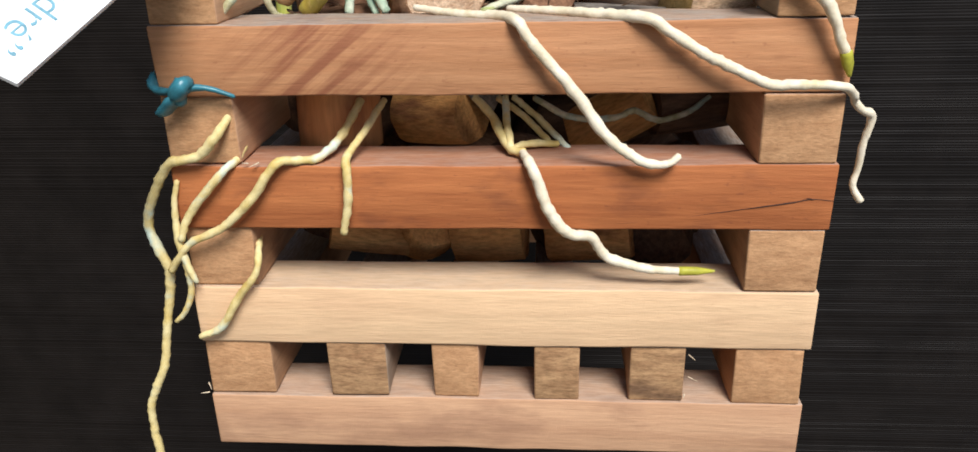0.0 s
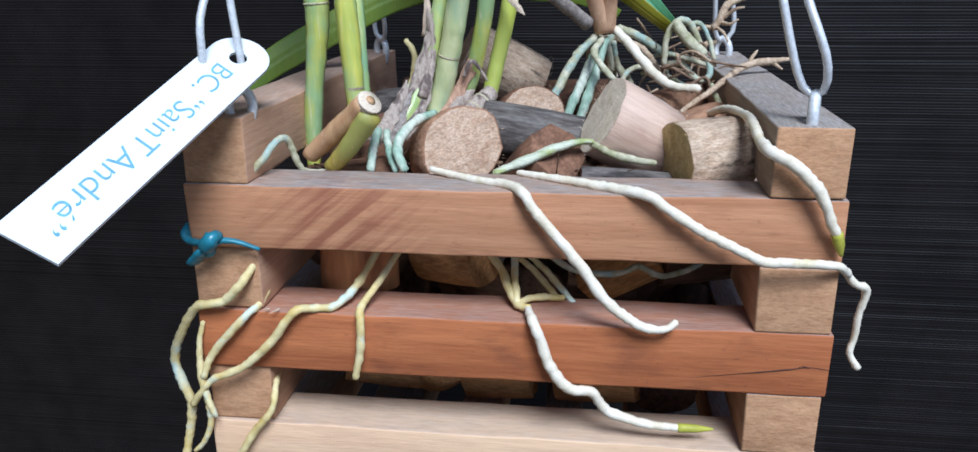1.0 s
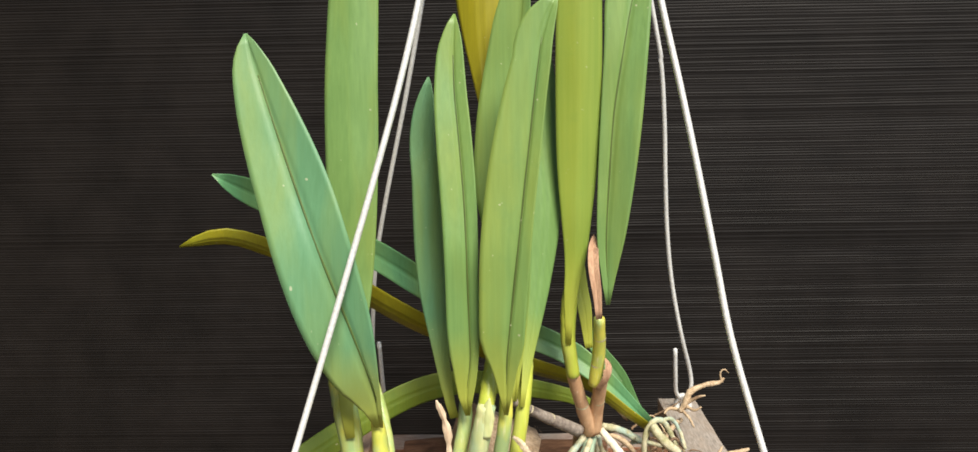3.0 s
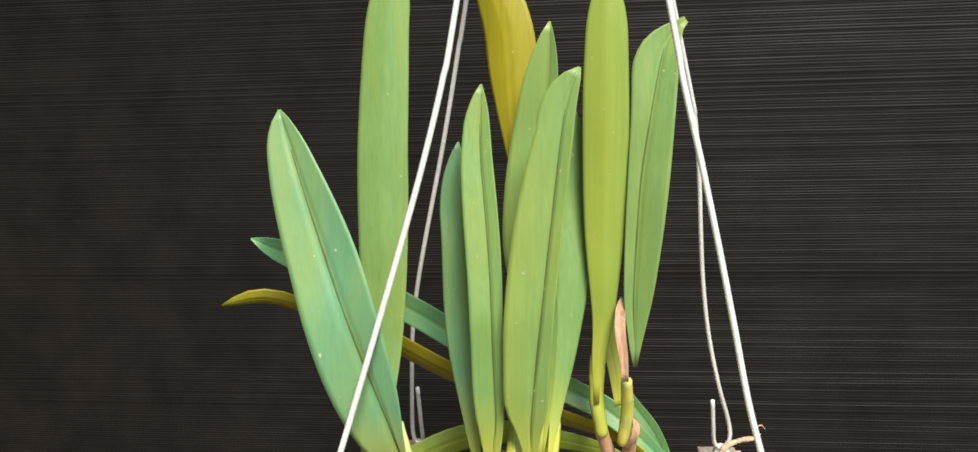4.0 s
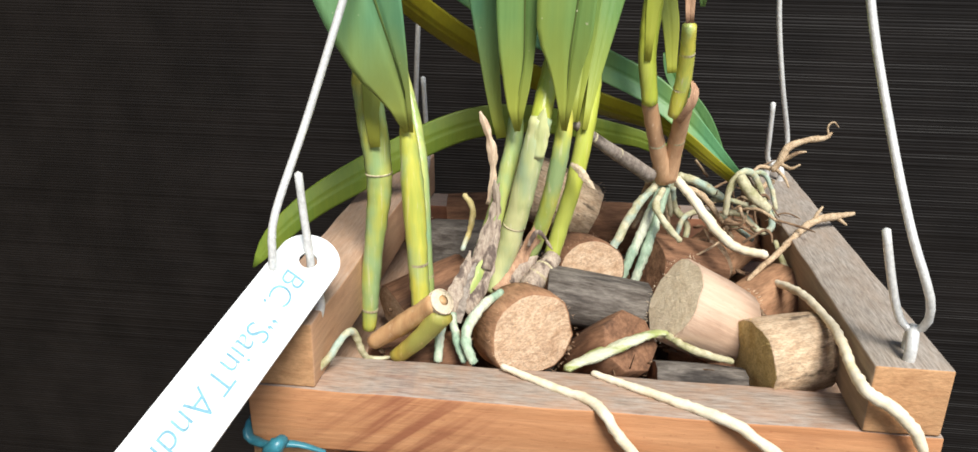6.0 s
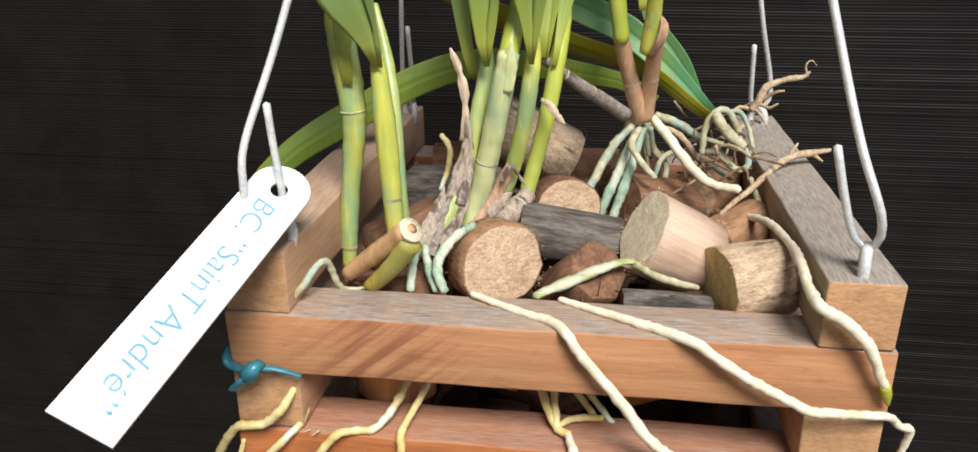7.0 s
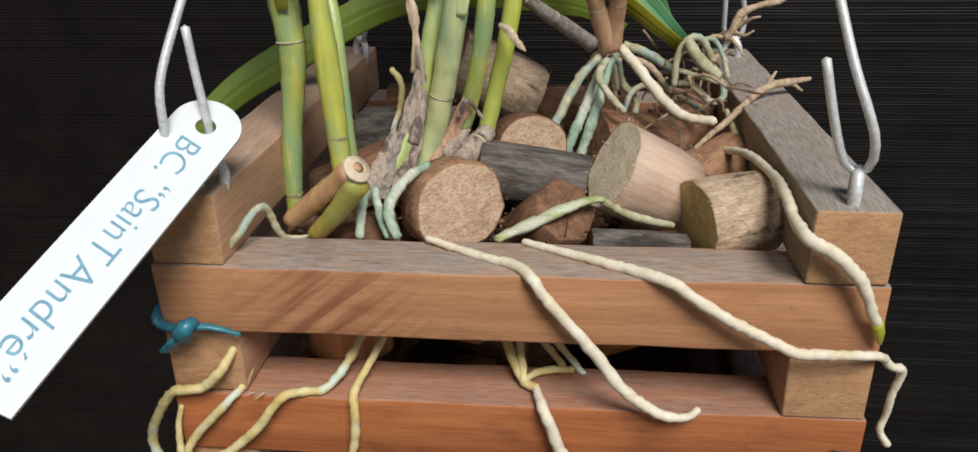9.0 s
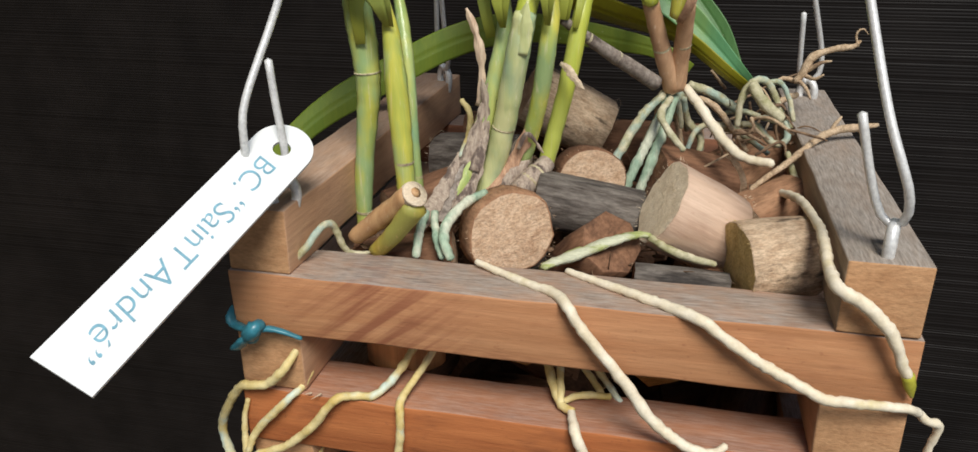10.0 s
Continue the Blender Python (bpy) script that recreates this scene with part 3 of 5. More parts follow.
solid("wire_hook", tube([(0.004, 0.085, 1.925), (0.010, 0.085, 1.94), (0.010, 0.085, 1.955), (-0.002, 0.085, 1.955), (-0.002, 0.085, 1.943), (0.003, 0.085, 1.975), (0.004, 0.085, 2.02), (0.004, 0.12, 2.05), (0.004, 0.29, 2.055)], [0.0015], 10), WIRE,
      "galvanised wire hook that carries the hanging wires", "hook")

# ---- wood chunks that fill the basket ----
def chunk(radius, length, seed, taper=0.94, oval=0.9, sides=22):
    """A sawn length of branch along x: bark round it, rough cut ends."""
    bm = bmesh.new()
    rows = []
    prof = ((-0.5, 0.965), (-0.49, 1.0), (-0.2, 1.0), (0.15, 0.99), (0.49, taper), (0.5, taper * 0.965))
    for f, s in prof:
        row = []
        for k in range(sides):
            a = 2 * math.pi * k / sides
            q = Vector((f * length, radius * s * math.cos(a), radius * s * oval * math.sin(a)))
            j = noise.noise(Vector((math.cos(a) * 1.3 + seed, math.sin(a) * 1.3, seed * 1.9)))
            j2 = noise.noise(q * 260 + Vector((seed * 5, 0, 0)))
            q.y *= 1 + 0.12 * j + 0.025 * j2
            q.z *= 1 + 0.12 * j + 0.025 * j2
            q.x += 0.0006 * noise.noise(Vector((q.y * 300, q.z * 300, seed)))
            row.append(bm.verts.new(q))
        rows.append(row)
    for a, b in zip(rows, rows[1:]):
        for k in range(sides):
            bm.faces.new((a[k], a[(k + 1) % sides], b[(k + 1) % sides], b[k]))
    for row, s in ((rows[0], -1), (rows[-1], 1)):
        inner = []
        for v in row:
            q = Vector((v.co.x + 0.0002 * s, v.co.y * 0.55, v.co.z * 0.55))
            inner.append(bm.verts.new(q))
        mid = bm.verts.new((row[0].co.x + 0.0003 * s, 0, 0))
        for k in range(sides):
            j = (k + 1) % sides
            bm.faces.new((row[k], row[j], inner[j], inner[k])).material_index = 1
            bm.faces.new((inner[k], inner[j], mid)).material_index = 1
    bmesh.ops.recalc_face_normals(bm, faces=bm.faces)
    return bm


def lay_chunk(at, axis, radius, length, bark, end, seed, label, spin=0.0, fuzzy=False, **more):
    whole = chunk(radius, length, seed, **more)
    ob = new("wood_chunk")
    ob.empty_display_size = 0.01
    tagged(ob, label, "wood chunk", "wood chunks in the basket")
    for name, keep, mat in (("bark", 0, bark), ("cut_face", -1, end), ("cut_face", 1, end)):
        bm = whole.copy()
        drop = [f for f in bm.faces if (f.material_index == 0) != (keep == 0) or (keep and f.calc_center_median().x * keep < 0)]
        bmesh.ops.delete(bm, geom=drop, context="FACES")
        for f in bm.faces:
            f.material_index = 0
        if keep and fuzzy:
            for k in range(110):
                a = random.uniform(0, 6.283)
                rim = 1.0 if k % 3 else random.uniform(0.3, 0.97)
                q = Vector((keep * length / 2, radius * rim * (1 if keep < 0 else 0.94) * math.cos(a), radius * 0.9 * rim * math.sin(a)))
                d = Vector((keep * random.uniform(0.2, 0.9), math.cos(a + random.uniform(-0.8, 0.8)) * 0.7, math.sin(a + random.uniform(-0.8, 0.8)) * 0.7)) * random.uniform(0.0006, 0.0016)
                side = Vector((random.uniform(-1, 1), random.uniform(-1, 1), random.uniform(-1, 1))) * 0.00012
                bm.faces.new([bm.verts.new(q + side), bm.verts.new(q - side), bm.verts.new(q + d)])
        piece = new(name, mesh_of(name, bm, mat, True))
        piece.parent = ob
    whole.free()
    turn = Vector(axis).normalized().to_track_quat("X", "Z").to_matrix().to_4x4()
    ob.matrix_basis = Matrix.Translation(at) @ turn @ Matrix.Rotation(spin, 4, "X")
    return ob


TANL, PINKL = "tan sawn branch chunk with rough cut ends", "smooth pinkish peeled wood chunk on the pile"
lay_chunk((-0.0175, 0.0370, 1.5035), (0.36, -0.86, 0.26), 0.0138, 0.019, BARK_MID, END_TAN, 1.0, "round tan wood chunk with its cut face showing", 0.4, True)
lay_chunk((0.0368, 0.0469, 1.5075), (0.84, 0.24, -0.48), 0.0140, 0.0228, PEELED, END_CREAM, 2.0, PINKL, 0.6, True)
lay_chunk((0.0582, 0.0320, 1.5035), (0.94, 0.32, 0.06), 0.0126, 0.0205, BARK_TAN, END_MOSS, 3.0, "tan wood chunk with dark flecks on its bark", 0.2, True)
lay_chunk((0.0040, 0.0600, 1.5030), (0.95, 0.10, -0.16), 0.0105, 0.034, BARK_GREY, BARK_BROWN, 4.0, "grey weathered bark chunk")
lay_chunk((0.0080, 0.0390, 1.4955), (0.45, -0.55, 0.62), 0.0110, 0.026, BARK_BROWN, BARK_BROWN, 5.0, "brown rough bark chunk under a root", 0.5, sides=7)
lay_chunk((0.0340, 0.0280, 1.4930), (0.97, 0.1, -0.06), 0.0080, 0.026, BARK_GREY, BARK_BROWN, 6.0, "small brown bark chunk behind the front slat")
lay_chunk((0.0000, 0.0900, 1.5035), (0.25, -0.93, 0.25), 0.0125, 0.024, BARK_BROWN, END_TAN, 7.0, "pale-ended wood chunk among the stems", 0.3, True)
lay_chunk((0.0350, 0.0960, 1.5015), (0.75, 0.35, -0.2), 0.0125, 0.028, BARK_BROWN, BARK_BROWN, 8.0, "reddish brown bark chunk under hanging roots")
lay_chunk((-0.0140, 0.1300, 1.5160), (0.85, 0.2, -0.45), 0.0150, 0.034, BARK_TAN, END_TAN, 9.0, TANL, fuzzy=True, sides=9)
lay_chunk((0.0600, 0.0720, 1.5000), (0.6, 0.7, 0.1), 0.0115, 0.028, BARK_MID, END_TAN, 10.0, TANL)
lay_chunk((-0.0420, 0.1050, 1.5020), (0.9, -0.2, 0.1), 0.0120, 0.034, BARK_GREY, END_PALE, 11.0, "grey bark chunk with a frayed cut end", fuzzy=True)
lay_chunk((-0.0520, 0.0720, 1.4960), (0.7, 0.6, 0.2), 0.0110, 0.030, BARK_BROWN, END_TAN, 12.0, "brown bark chunk behind the stems")
lay_chunk((-0.0350, 0.1450, 1.5010), (0.95, 0.1, 0.05), 0.0120, 0.045, BARK_BROWN, END_TAN, 13.0, "reddish brown chunk against the back slat")
lay_chunk((0.0200, 0.1450, 1.4990), (0.9, -0.1, 0.05), 0.0120, 0.040, BARK_BROWN, END_TAN, 14.0, "reddish brown chunk against the back slat")
lay_chunk((0.0560, 0.1250, 1.5000), (0.5, 0.8, 0.05), 0.0110, 0.035, BARK_MID, END_TAN, 15.0, TANL)
lay_chunk((-0.0480, 0.0330, 1.4920), (0.9, 0.2, 0.1), 0.0090, 0.030, BARK_BROWN, END_TAN, 16.0, "brown chunk under the cut stem")
lay_chunk((0.0500, 0.0520, 1.4870), (0.4, 0.9, 0.1), 0.0110, 0.030, BARK_BROWN, END_TAN, 17.0, TANL)
# fill behind the slats, its near-black colour standing in for shade
lay_chunk((-0.0600, 0.0620, 1.4690), (0.3, 0.9, 0.1), 0.0115, 0.034, BARK_SHADED, BARK_SHADED, 27.0, "bark chunk behind the slats, coloured dark for shade")
lay_chunk((-0.0580, 0.0600, 1.4330), (0.2, 0.9, 0.1), 0.0120, 0.034, BARK_SHADED, BARK_SHADED, 28.0, "bark chunk behind the slats, coloured dark for shade")
lay_chunk((0.0600, 0.0640, 1.4330), (0.2, 0.9, 0.1), 0.0120, 0.034, BARK_SHADED, BARK_SHADED, 29.0, "bark chunk behind the slats, coloured dark for shade")
lay_chunk((0.0520, 0.0500, 1.4255), (0.2, 0.9, 0.1), 0.0115, 0.030, BARK_SHADED, BARK_SHADED, 33.0, "bark chunk behind the slats, coloured dark for shade")
lay_chunk((0.0480, 0.0800, 1.4255), (0.9, 0.2, 0.1), 0.0115, 0.034, BARK_SHADED, BARK_SHADED, 34.0, "bark chunk behind the slats, coloured dark for shade")
# seen between the slats
lay_chunk((-0.0485, 0.0310, 1.4712), (0.0, 0.05, 1.0), 0.0125, 0.024, WOOD_ORANGE, END_TAN, 18.0, "upright reddish peeled chunk behind the slats")
lay_chunk((-0.0200, 0.0480, 1.4640), (0.8, -0.5, 0.1), 0.0105, 0.026, BARK_ORANGE, BARK_ORANGE, 19.0, TANL)
lay_chunk((-0.0030, 0.0480, 1.4790), (0.2, 0.9, 0.3), 0.0135, 0.024, BARK_GREY, BARK_GREY, 20.0, "dark grey three-cornered bark chunk", 0.5, sides=3)
lay_chunk((0.0360, 0.0480, 1.4630), (0.75, -0.3, 0.5), 0.0105, 0.028, BARK_ORANGE, BARK_ORANGE, 21.0, TANL, sides=6)
lay_chunk((0.0600, 0.0480, 1.4680), (0.95, 0.2, 0.05), 0.0110, 0.028, BARK_SHADED, BARK_SHADED, 22.0, "bark chunk behind the slats, coloured dark for shade")
lay_chunk((-0.0440, 0.0400, 1.4270), (0.92, 0.2, -0.2), 0.0095, 0.026, BARK_ORANGE, BARK_ORANGE, 23.0, TANL, sides=8)
lay_chunk((-0.0250, 0.0410, 1.4260), (0.35, -0.8, 0.6), 0.0100, 0.022, BARK_ORANGE, BARK_ORANGE, 24.0, TANL)
lay_chunk((-0.0040, 0.0400, 1.4270), (0.96, -0.1, 0.05), 0.0115, 0.023, BARK_ORANGE, BARK_ORANGE, 25.0, "smooth tan chunk behind the slats")
lay_chunk((0.0290, 0.0410, 1.4260), (0.93, -0.2, 0.12), 0.0110, 0.027, BARK_ORANGE, BARK_ORANGE, 26.0, TANL)
# deep fill, mostly in the bark colour that has shade painted in
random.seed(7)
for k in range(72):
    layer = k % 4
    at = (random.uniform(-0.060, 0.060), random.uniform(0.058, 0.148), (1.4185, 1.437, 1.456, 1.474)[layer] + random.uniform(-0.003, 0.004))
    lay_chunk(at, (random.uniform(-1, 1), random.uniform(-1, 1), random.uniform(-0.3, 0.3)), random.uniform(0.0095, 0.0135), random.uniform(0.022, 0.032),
              random.choice((BARK_BROWN, BARK_SHADED, BARK_SHADED)), BARK_SHADED, 30.0 + k, "brown wood chunk deep in the basket, darkened for shade", random.uniform(0, 3))

# ---- the orchids ----
def root(parent, pts, radii, mat=None, label="", tip=None, flat=1.0):
    ob = part("root", tube(pts, [r * 0.83 for r in radii], 10, 0.0011, 0.32, flat), mat or ROOT, parent, label)
    if tip:
        a, b = Vector(pts[-1]), Vector(tip)
        part("root_tip", tube([a + (a - b) * 0.05, a.lerp(b, 0.5), b], [radii[-1] * 1.03, radii[-1] * 0.95, radii[-1] * 0.3], 10, 0.001), ROOT_TIP, ob, "olive green growing tip")
    return ob


def stem(parent, pts, radii, mat, nodes=(), label="", name="pseudobulb"):
    ob = part(name, tube(pts, radii, 14, 0.0018, 0.12 if name == "cut_stem" else 0.08, 0.75 if name == "cut_stem" else 1.0), mat, parent, label)
    c = spline(pts, 40)
    for s in nodes:
        i = int(s * 40)
        r = float(np.interp(s, np.linspace(0, 1, len(radii)), radii))
        d = (c[min(40, i + 1)] - c[max(0, i - 1)])
        d /= np.linalg.norm(d)
        part("node_ring", tube([c[i] - d * 0.0005, c[i], c[i] + d * 0.0003], [r * 0.995, r * 1.022, r * 0.995], 14, 0.0002, 0.12, cap=0.0), RING, ob, "thin pale dry ring at a joint")
    return ob


def leaf(parent, pts, widths, mat, normal=(-0.1, -1, 0.1), **more):
    ob = part("leaf", blade(pts, widths, normal, **more), mat, parent)
    if more.get("keel", 0.0005) > 0.0006:
        c = spline([p[:3] for p in pts], 40)
        nv = Vector(normal).normalized()
        line = [Vector(c[i]) - nv * 0.00078 for i in range(3, 39, 3)]
        part("midrib", tube(line, [0.00030, 0.00042, 0.00036, 0.00022], 8, 0.004), MIDRIB, ob, "dark sunken midrib")
    return ob


# two tall growths beside the cut stem
left = thing("orchid_plant", (-0.060, 0.05, 1.495), "orchid with two tall green stems and broad leathery leaves", "orchid", "orchids in the basket")
stem(left, [(-0.0685, 0.0500, 1.4930), (-0.0669, 0.0500, 1.5143), (-0.0638, 0.0500, 1.5386), (-0.0639, 0.0500, 1.5506), (-0.0660, 0.0515, 1.5635), (-0.0685, 0.0550, 1.5758), (-0.0707, 0.0600, 1.5879)], [0.0022, 0.0030, 0.0031, 0.0038, 0.0044, 0.0042, 0.0010], BULB, (0.09, 0.55), "yellowish green jointed stem")
stem(left, [(-0.0493, 0.0410, 1.5063), (-0.0502, 0.0410, 1.5238), (-0.0515, 0.0420, 1.5438), (-0.0528, 0.0430, 1.5592), (-0.0542, 0.0445, 1.5661), (-0.0557, 0.0460, 1.5712)], [0.0029, 0.0030, 0.0033, 0.0034, 0.0026, 0.0008], BULB, (0.24,), "pale green jointed stem")
stem(left, [(-0.0481, 0.0470, 1.5073), (-0.0492, 0.0470, 1.5268), (-0.0502, 0.0490, 1.5477), (-0.0536, 0.0550, 1.5633), (-0.0579, 0.0610, 1.5772)], [0.0020, 0.0022, 0.0021, 0.0020, 0.0010], BULB_TEAL, (0.12,), "slim blue-green stem")
leaf(left, [(-0.0632, 0.0448, 1.5554), (-0.0645, 0.0460, 1.5659), (-0.0644, 0.0505, 1.5776)] + [(-0.0631, 0.0600, 1.6098), (-0.0628, 0.0650, 1.6466), (-0.0622, 0.0690, 1.6835), (-0.0602, 0.0730, 1.7202), (-0.0583, 0.0750, 1.7362), (-0.0551, 0.0770, 1.7578)], [0.0015, 0.0090, 0.0140, 0.0180, 0.0195, 0.0195, 0.0185, 0.016, 0.002], LEAF, (-0.05, -1, 0.1), fold=-8, keel=0.0)
leaf(left, [(-0.0517, 0.0395, 1.5617, 0.0027, 0.54), (-0.0521, 0.0376, 1.5673, 0.0053, 0.69), (-0.0522, 0.0352, 1.5744, 0.0101, 0.82), (-0.0540, 0.0323, 1.5831, 0.0155, 0.75), (-0.0581, 0.0300, 1.5977, 0.0218, 0.66), (-0.0633, 0.0300, 1.6122, 0.0248, 0.60), (-0.0687, 0.0313, 1.6267, 0.0256, 0.55), (-0.0740, 0.0343, 1.6413, 0.0250, 0.52), (-0.0791, 0.0372, 1.6558, 0.0230, 0.52), (-0.0840, 0.0401, 1.6703, 0.0193, 0.54), (-0.0887, 0.0430, 1.6849, 0.0131, 0.57), (-0.0893, 0.0434, 1.6869, 0.0115, 0.58), (-0.0910, 0.0446, 1.6929, 0.0056, 0.60), (-0.0917, 0.0451, 1.6956, 0.0009, 0.50)], (), LEAF_BLUE, (-0.05, -1, 0.15), fold=12, keel=0.0010)
stem(left, [(-0.0593, 0.0220, 1.5034), (-0.0491, 0.0190, 1.5121), (-0.0392, 0.0160, 1.5203)], [0.0030, 0.0038, 0.0040], BULB_DRY, (), "brown dry cut stem", "cut_stem")
stem(left, [(-0.0521, 0.0200, 1.5005), (-0.0447, 0.0170, 1.5086), (-0.0382, 0.0150, 1.5170)], [0.0028, 0.0032, 0.0037], BULB_OCHRE, (), "yellowish brown cut stem", "cut_stem")
here, r = [(-0.0394, 0.0160, 1.5199), (-0.0381, 0.0153, 1.5212)], 0.0037
rim = part("cut_end", tube(here, [r * 0.97, r * 1.02], 16, 0.0004, 0.2, cap=0.12), END_CREAM, left, "pale ragged cut end of a stem")
p, d = Vector(here[1]), (Vector(here[1]) - Vector(here[0])).normalized()
part("hollow", tube([p - d * 0.0002, p + d * 0.0005], [r * 0.42, r * 0.40], 12, 0.0004, 0.2, cap=0.05), BULB_DRY, rim, "brown hollow in the cut end")
root(left, [(-0.0743, 0.0060, 1.4989), (-0.0685, 0.0080, 1.5052), (-0.0653, 0.0120, 1.5099), (-0.0635, 0.0160, 1.5093), (-0.0616, 0.0180, 1.5018), (-0.0591, 0.0200, 1.4991), (-0.0525, 0.0220, 1.4994)], [0.0016, 0.0013, 0.0013, 0.0013, 0.0012, 0.0009, 0.0004], ROOT_AIR, "pale root curled on the front slat")
for pts in ([(-0.0707, 0.0040, 1.4770), (-0.0732, -0.0030, 1.4722), (-0.0788, -0.0030, 1.4663), (-0.0835, -0.0030, 1.4648), (-0.0885, -0.0020, 1.4633), (-0.0949, 0.0000, 1.4549), (-0.0999, 0.0020, 1.4443), (-0.0971, -0.0000, 1.4365), (-0.0952, 0.0000, 1.4305)] + [(-0.0966, 0.0000, 1.4222), (-0.0993, -0.0010, 1.4100), (-0.1013, -0.0020, 1.3997), (-0.1051, -0.0030, 1.3913), (-0.1080, -0.0030, 1.3843), (-0.1086, -0.0030, 1.3748), (-0.1083, -0.0030, 1.3651), (-0.1098, -0.0030, 1.3500)],):
    root(left, pts, [0.0013, 0.0017, 0.0016, 0.0017, 0.0018, 0.0015, 0.0016, 0.0014, 0.0016, 0.0013], ROOT_GREEN, "long cream root hanging past the basket corner")
root(left, [(-0.0707, 0.0160, 1.4709), (-0.0708, 0.0100, 1.4669), (-0.0703, 0.0020, 1.4641), (-0.0744, -0.0030, 1.4605), (-0.0848, -0.0030, 1.4488), (-0.0881, -0.0040, 1.4416)], [0.0012, 0.0013, 0.0013, 0.0014, 0.0014, 0.0013], ROOT_GREEN)
root(left, [(-0.0398, 0.0220, 1.4749), (-0.0433, 0.0120, 1.4677), (-0.0475, 0.0020, 1.4641), (-0.0539, 0.0000, 1.4636), (-0.0587, -0.0030, 1.4636), (-0.0658, -0.0040, 1.4543), (-0.0759, -0.0040, 1.4453), (-0.0845, -0.0040, 1.4413), (-0.0891, -0.0040, 1.4367), (-0.0932, -0.0030, 1.4315)], [0.0014, 0.0015, 0.0016, 0.0015, 0.0016, 0.0016, 0.0015, 0.0014, 0.0013, 0.0013], ROOT_GREEN)
root(left, [(-0.0328, 0.0220, 1.4749), (-0.0370, 0.0100, 1.4684), (-0.0397, 0.0000, 1.4646), (-0.0393, -0.0030, 1.4616), (-0.0395, -0.0035, 1.4537), (-0.0418, -0.0030, 1.4434)], [0.0012, 0.0013, 0.0013, 0.0015, 0.0015, 0.0012], ROOT_GREEN)
root(left, [(-0.0877, -0.0010, 1.4582), (-0.0891, -0.0020, 1.4517), (-0.0892, -0.0030, 1.4410), (-0.0875, -0.0040, 1.4337), (-0.0857, -0.0040, 1.4284)], [0.0009, 0.0010, 0.0015, 0.0014, 0.0010], ROOT_GREEN)
root(left, [(-0.0893, -0.0020, 1.4357), (-0.0887, -0.0020, 1.4256), (-0.0914, -0.0020, 1.4183), (-0.0951, -0.0020, 1.4143)], [0.0010, 0.0012, 0.0011, 0.0008], ROOT_GREEN)
root(left, [(-0.0714, 0.0120, 1.4375), (-0.0679, 0.0000, 1.4363), (-0.0686, -0.0030, 1.4308), (-0.0751, -0.0030, 1.4225), (-0.0811, -0.0030, 1.4133), (-0.0881, -0.0030, 1.4099)], [0.0011, 0.0012, 0.0012, 0.0015, 0.0015, 0.0011], ROOT_GREEN)

# the middle growths
middle = thing("orchid_plant", (-0.015, 0.055, 1.50), "orchid with a cluster of green stems and upright folded leaves", "orchid", "orchids in the basket")
stem(middle, [(-0.0378, 0.0450, 1.5078), (-0.0337, 0.0500, 1.5143), (-0.0298, 0.0560, 1.5269), (-0.0264, 0.0580, 1.5406), (-0.0240, 0.0600, 1.5521), (-0.0233, 0.0625, 1.5594), (-0.0235, 0.0660, 1.5703)], [0.0030, 0.0032, 0.0030, 0.0026, 0.0027, 0.0026, 0.0008], BULB_TEAL, (), "blue-green stem in torn papery husks")
stem(middle, [(-0.0293, 0.0560, 1.5069), (-0.0261, 0.0580, 1.5159), (-0.0219, 0.0560, 1.5314), (-0.0181, 0.0530, 1.5492), (-0.0150, 0.0520, 1.5645)], [0.0030, 0.0037, 0.0036, 0.0037, 0.0033], BULB_PALE, (0.42,), "thick pale green sheathed stem")
stem(middle, [(-0.0165, 0.0525, 1.5570), (-0.0154, 0.0530, 1.5638), (-0.0143, 0.0560, 1.5703), (-0.0133, 0.0600, 1.5771), (-0.0128, 0.0660, 1.5856)], [0.0028, 0.0031, 0.0029, 0.0024, 0.0008], BULB_LIME, (), "yellow-green stem out of a pale sheath")
for pts, w in (([(-0.0162, 0.0490, 1.5531), (-0.0153, 0.0485, 1.5597), (-0.0148, 0.0485, 1.5643), (-0.0139, 0.0490, 1.5682)], [0.0040, 0.0058, 0.0050, 0.0006]), ([(-0.0184, 0.0500, 1.5518), (-0.0167, 0.0490, 1.5577), (-0.0161, 0.0488, 1.5614), (-0.0159, 0.0490, 1.5638)], [0.0030, 0.0040, 0.0034, 0.0006])):
    part("sheath", blade(pts, w, (-0.1, -1, 0.1), fold=-30, thick=0.0004, n=20, keel=0.0, ragged=0.1), BULB_PALE, middle, "torn pale sheath of a stem")
stem(middle, [(-0.0200, 0.0640, 1.5118), (-0.0162, 0.0620, 1.5214), (-0.0118, 0.0580, 1.5374), (-0.0088, 0.0545, 1.5550), (-0.0082, 0.0570, 1.5648), (-0.0089, 0.0610, 1.5771)], [0.0026, 0.0026, 0.0027, 0.0027, 0.0025, 0.0008], BULB, (), "olive green stem")
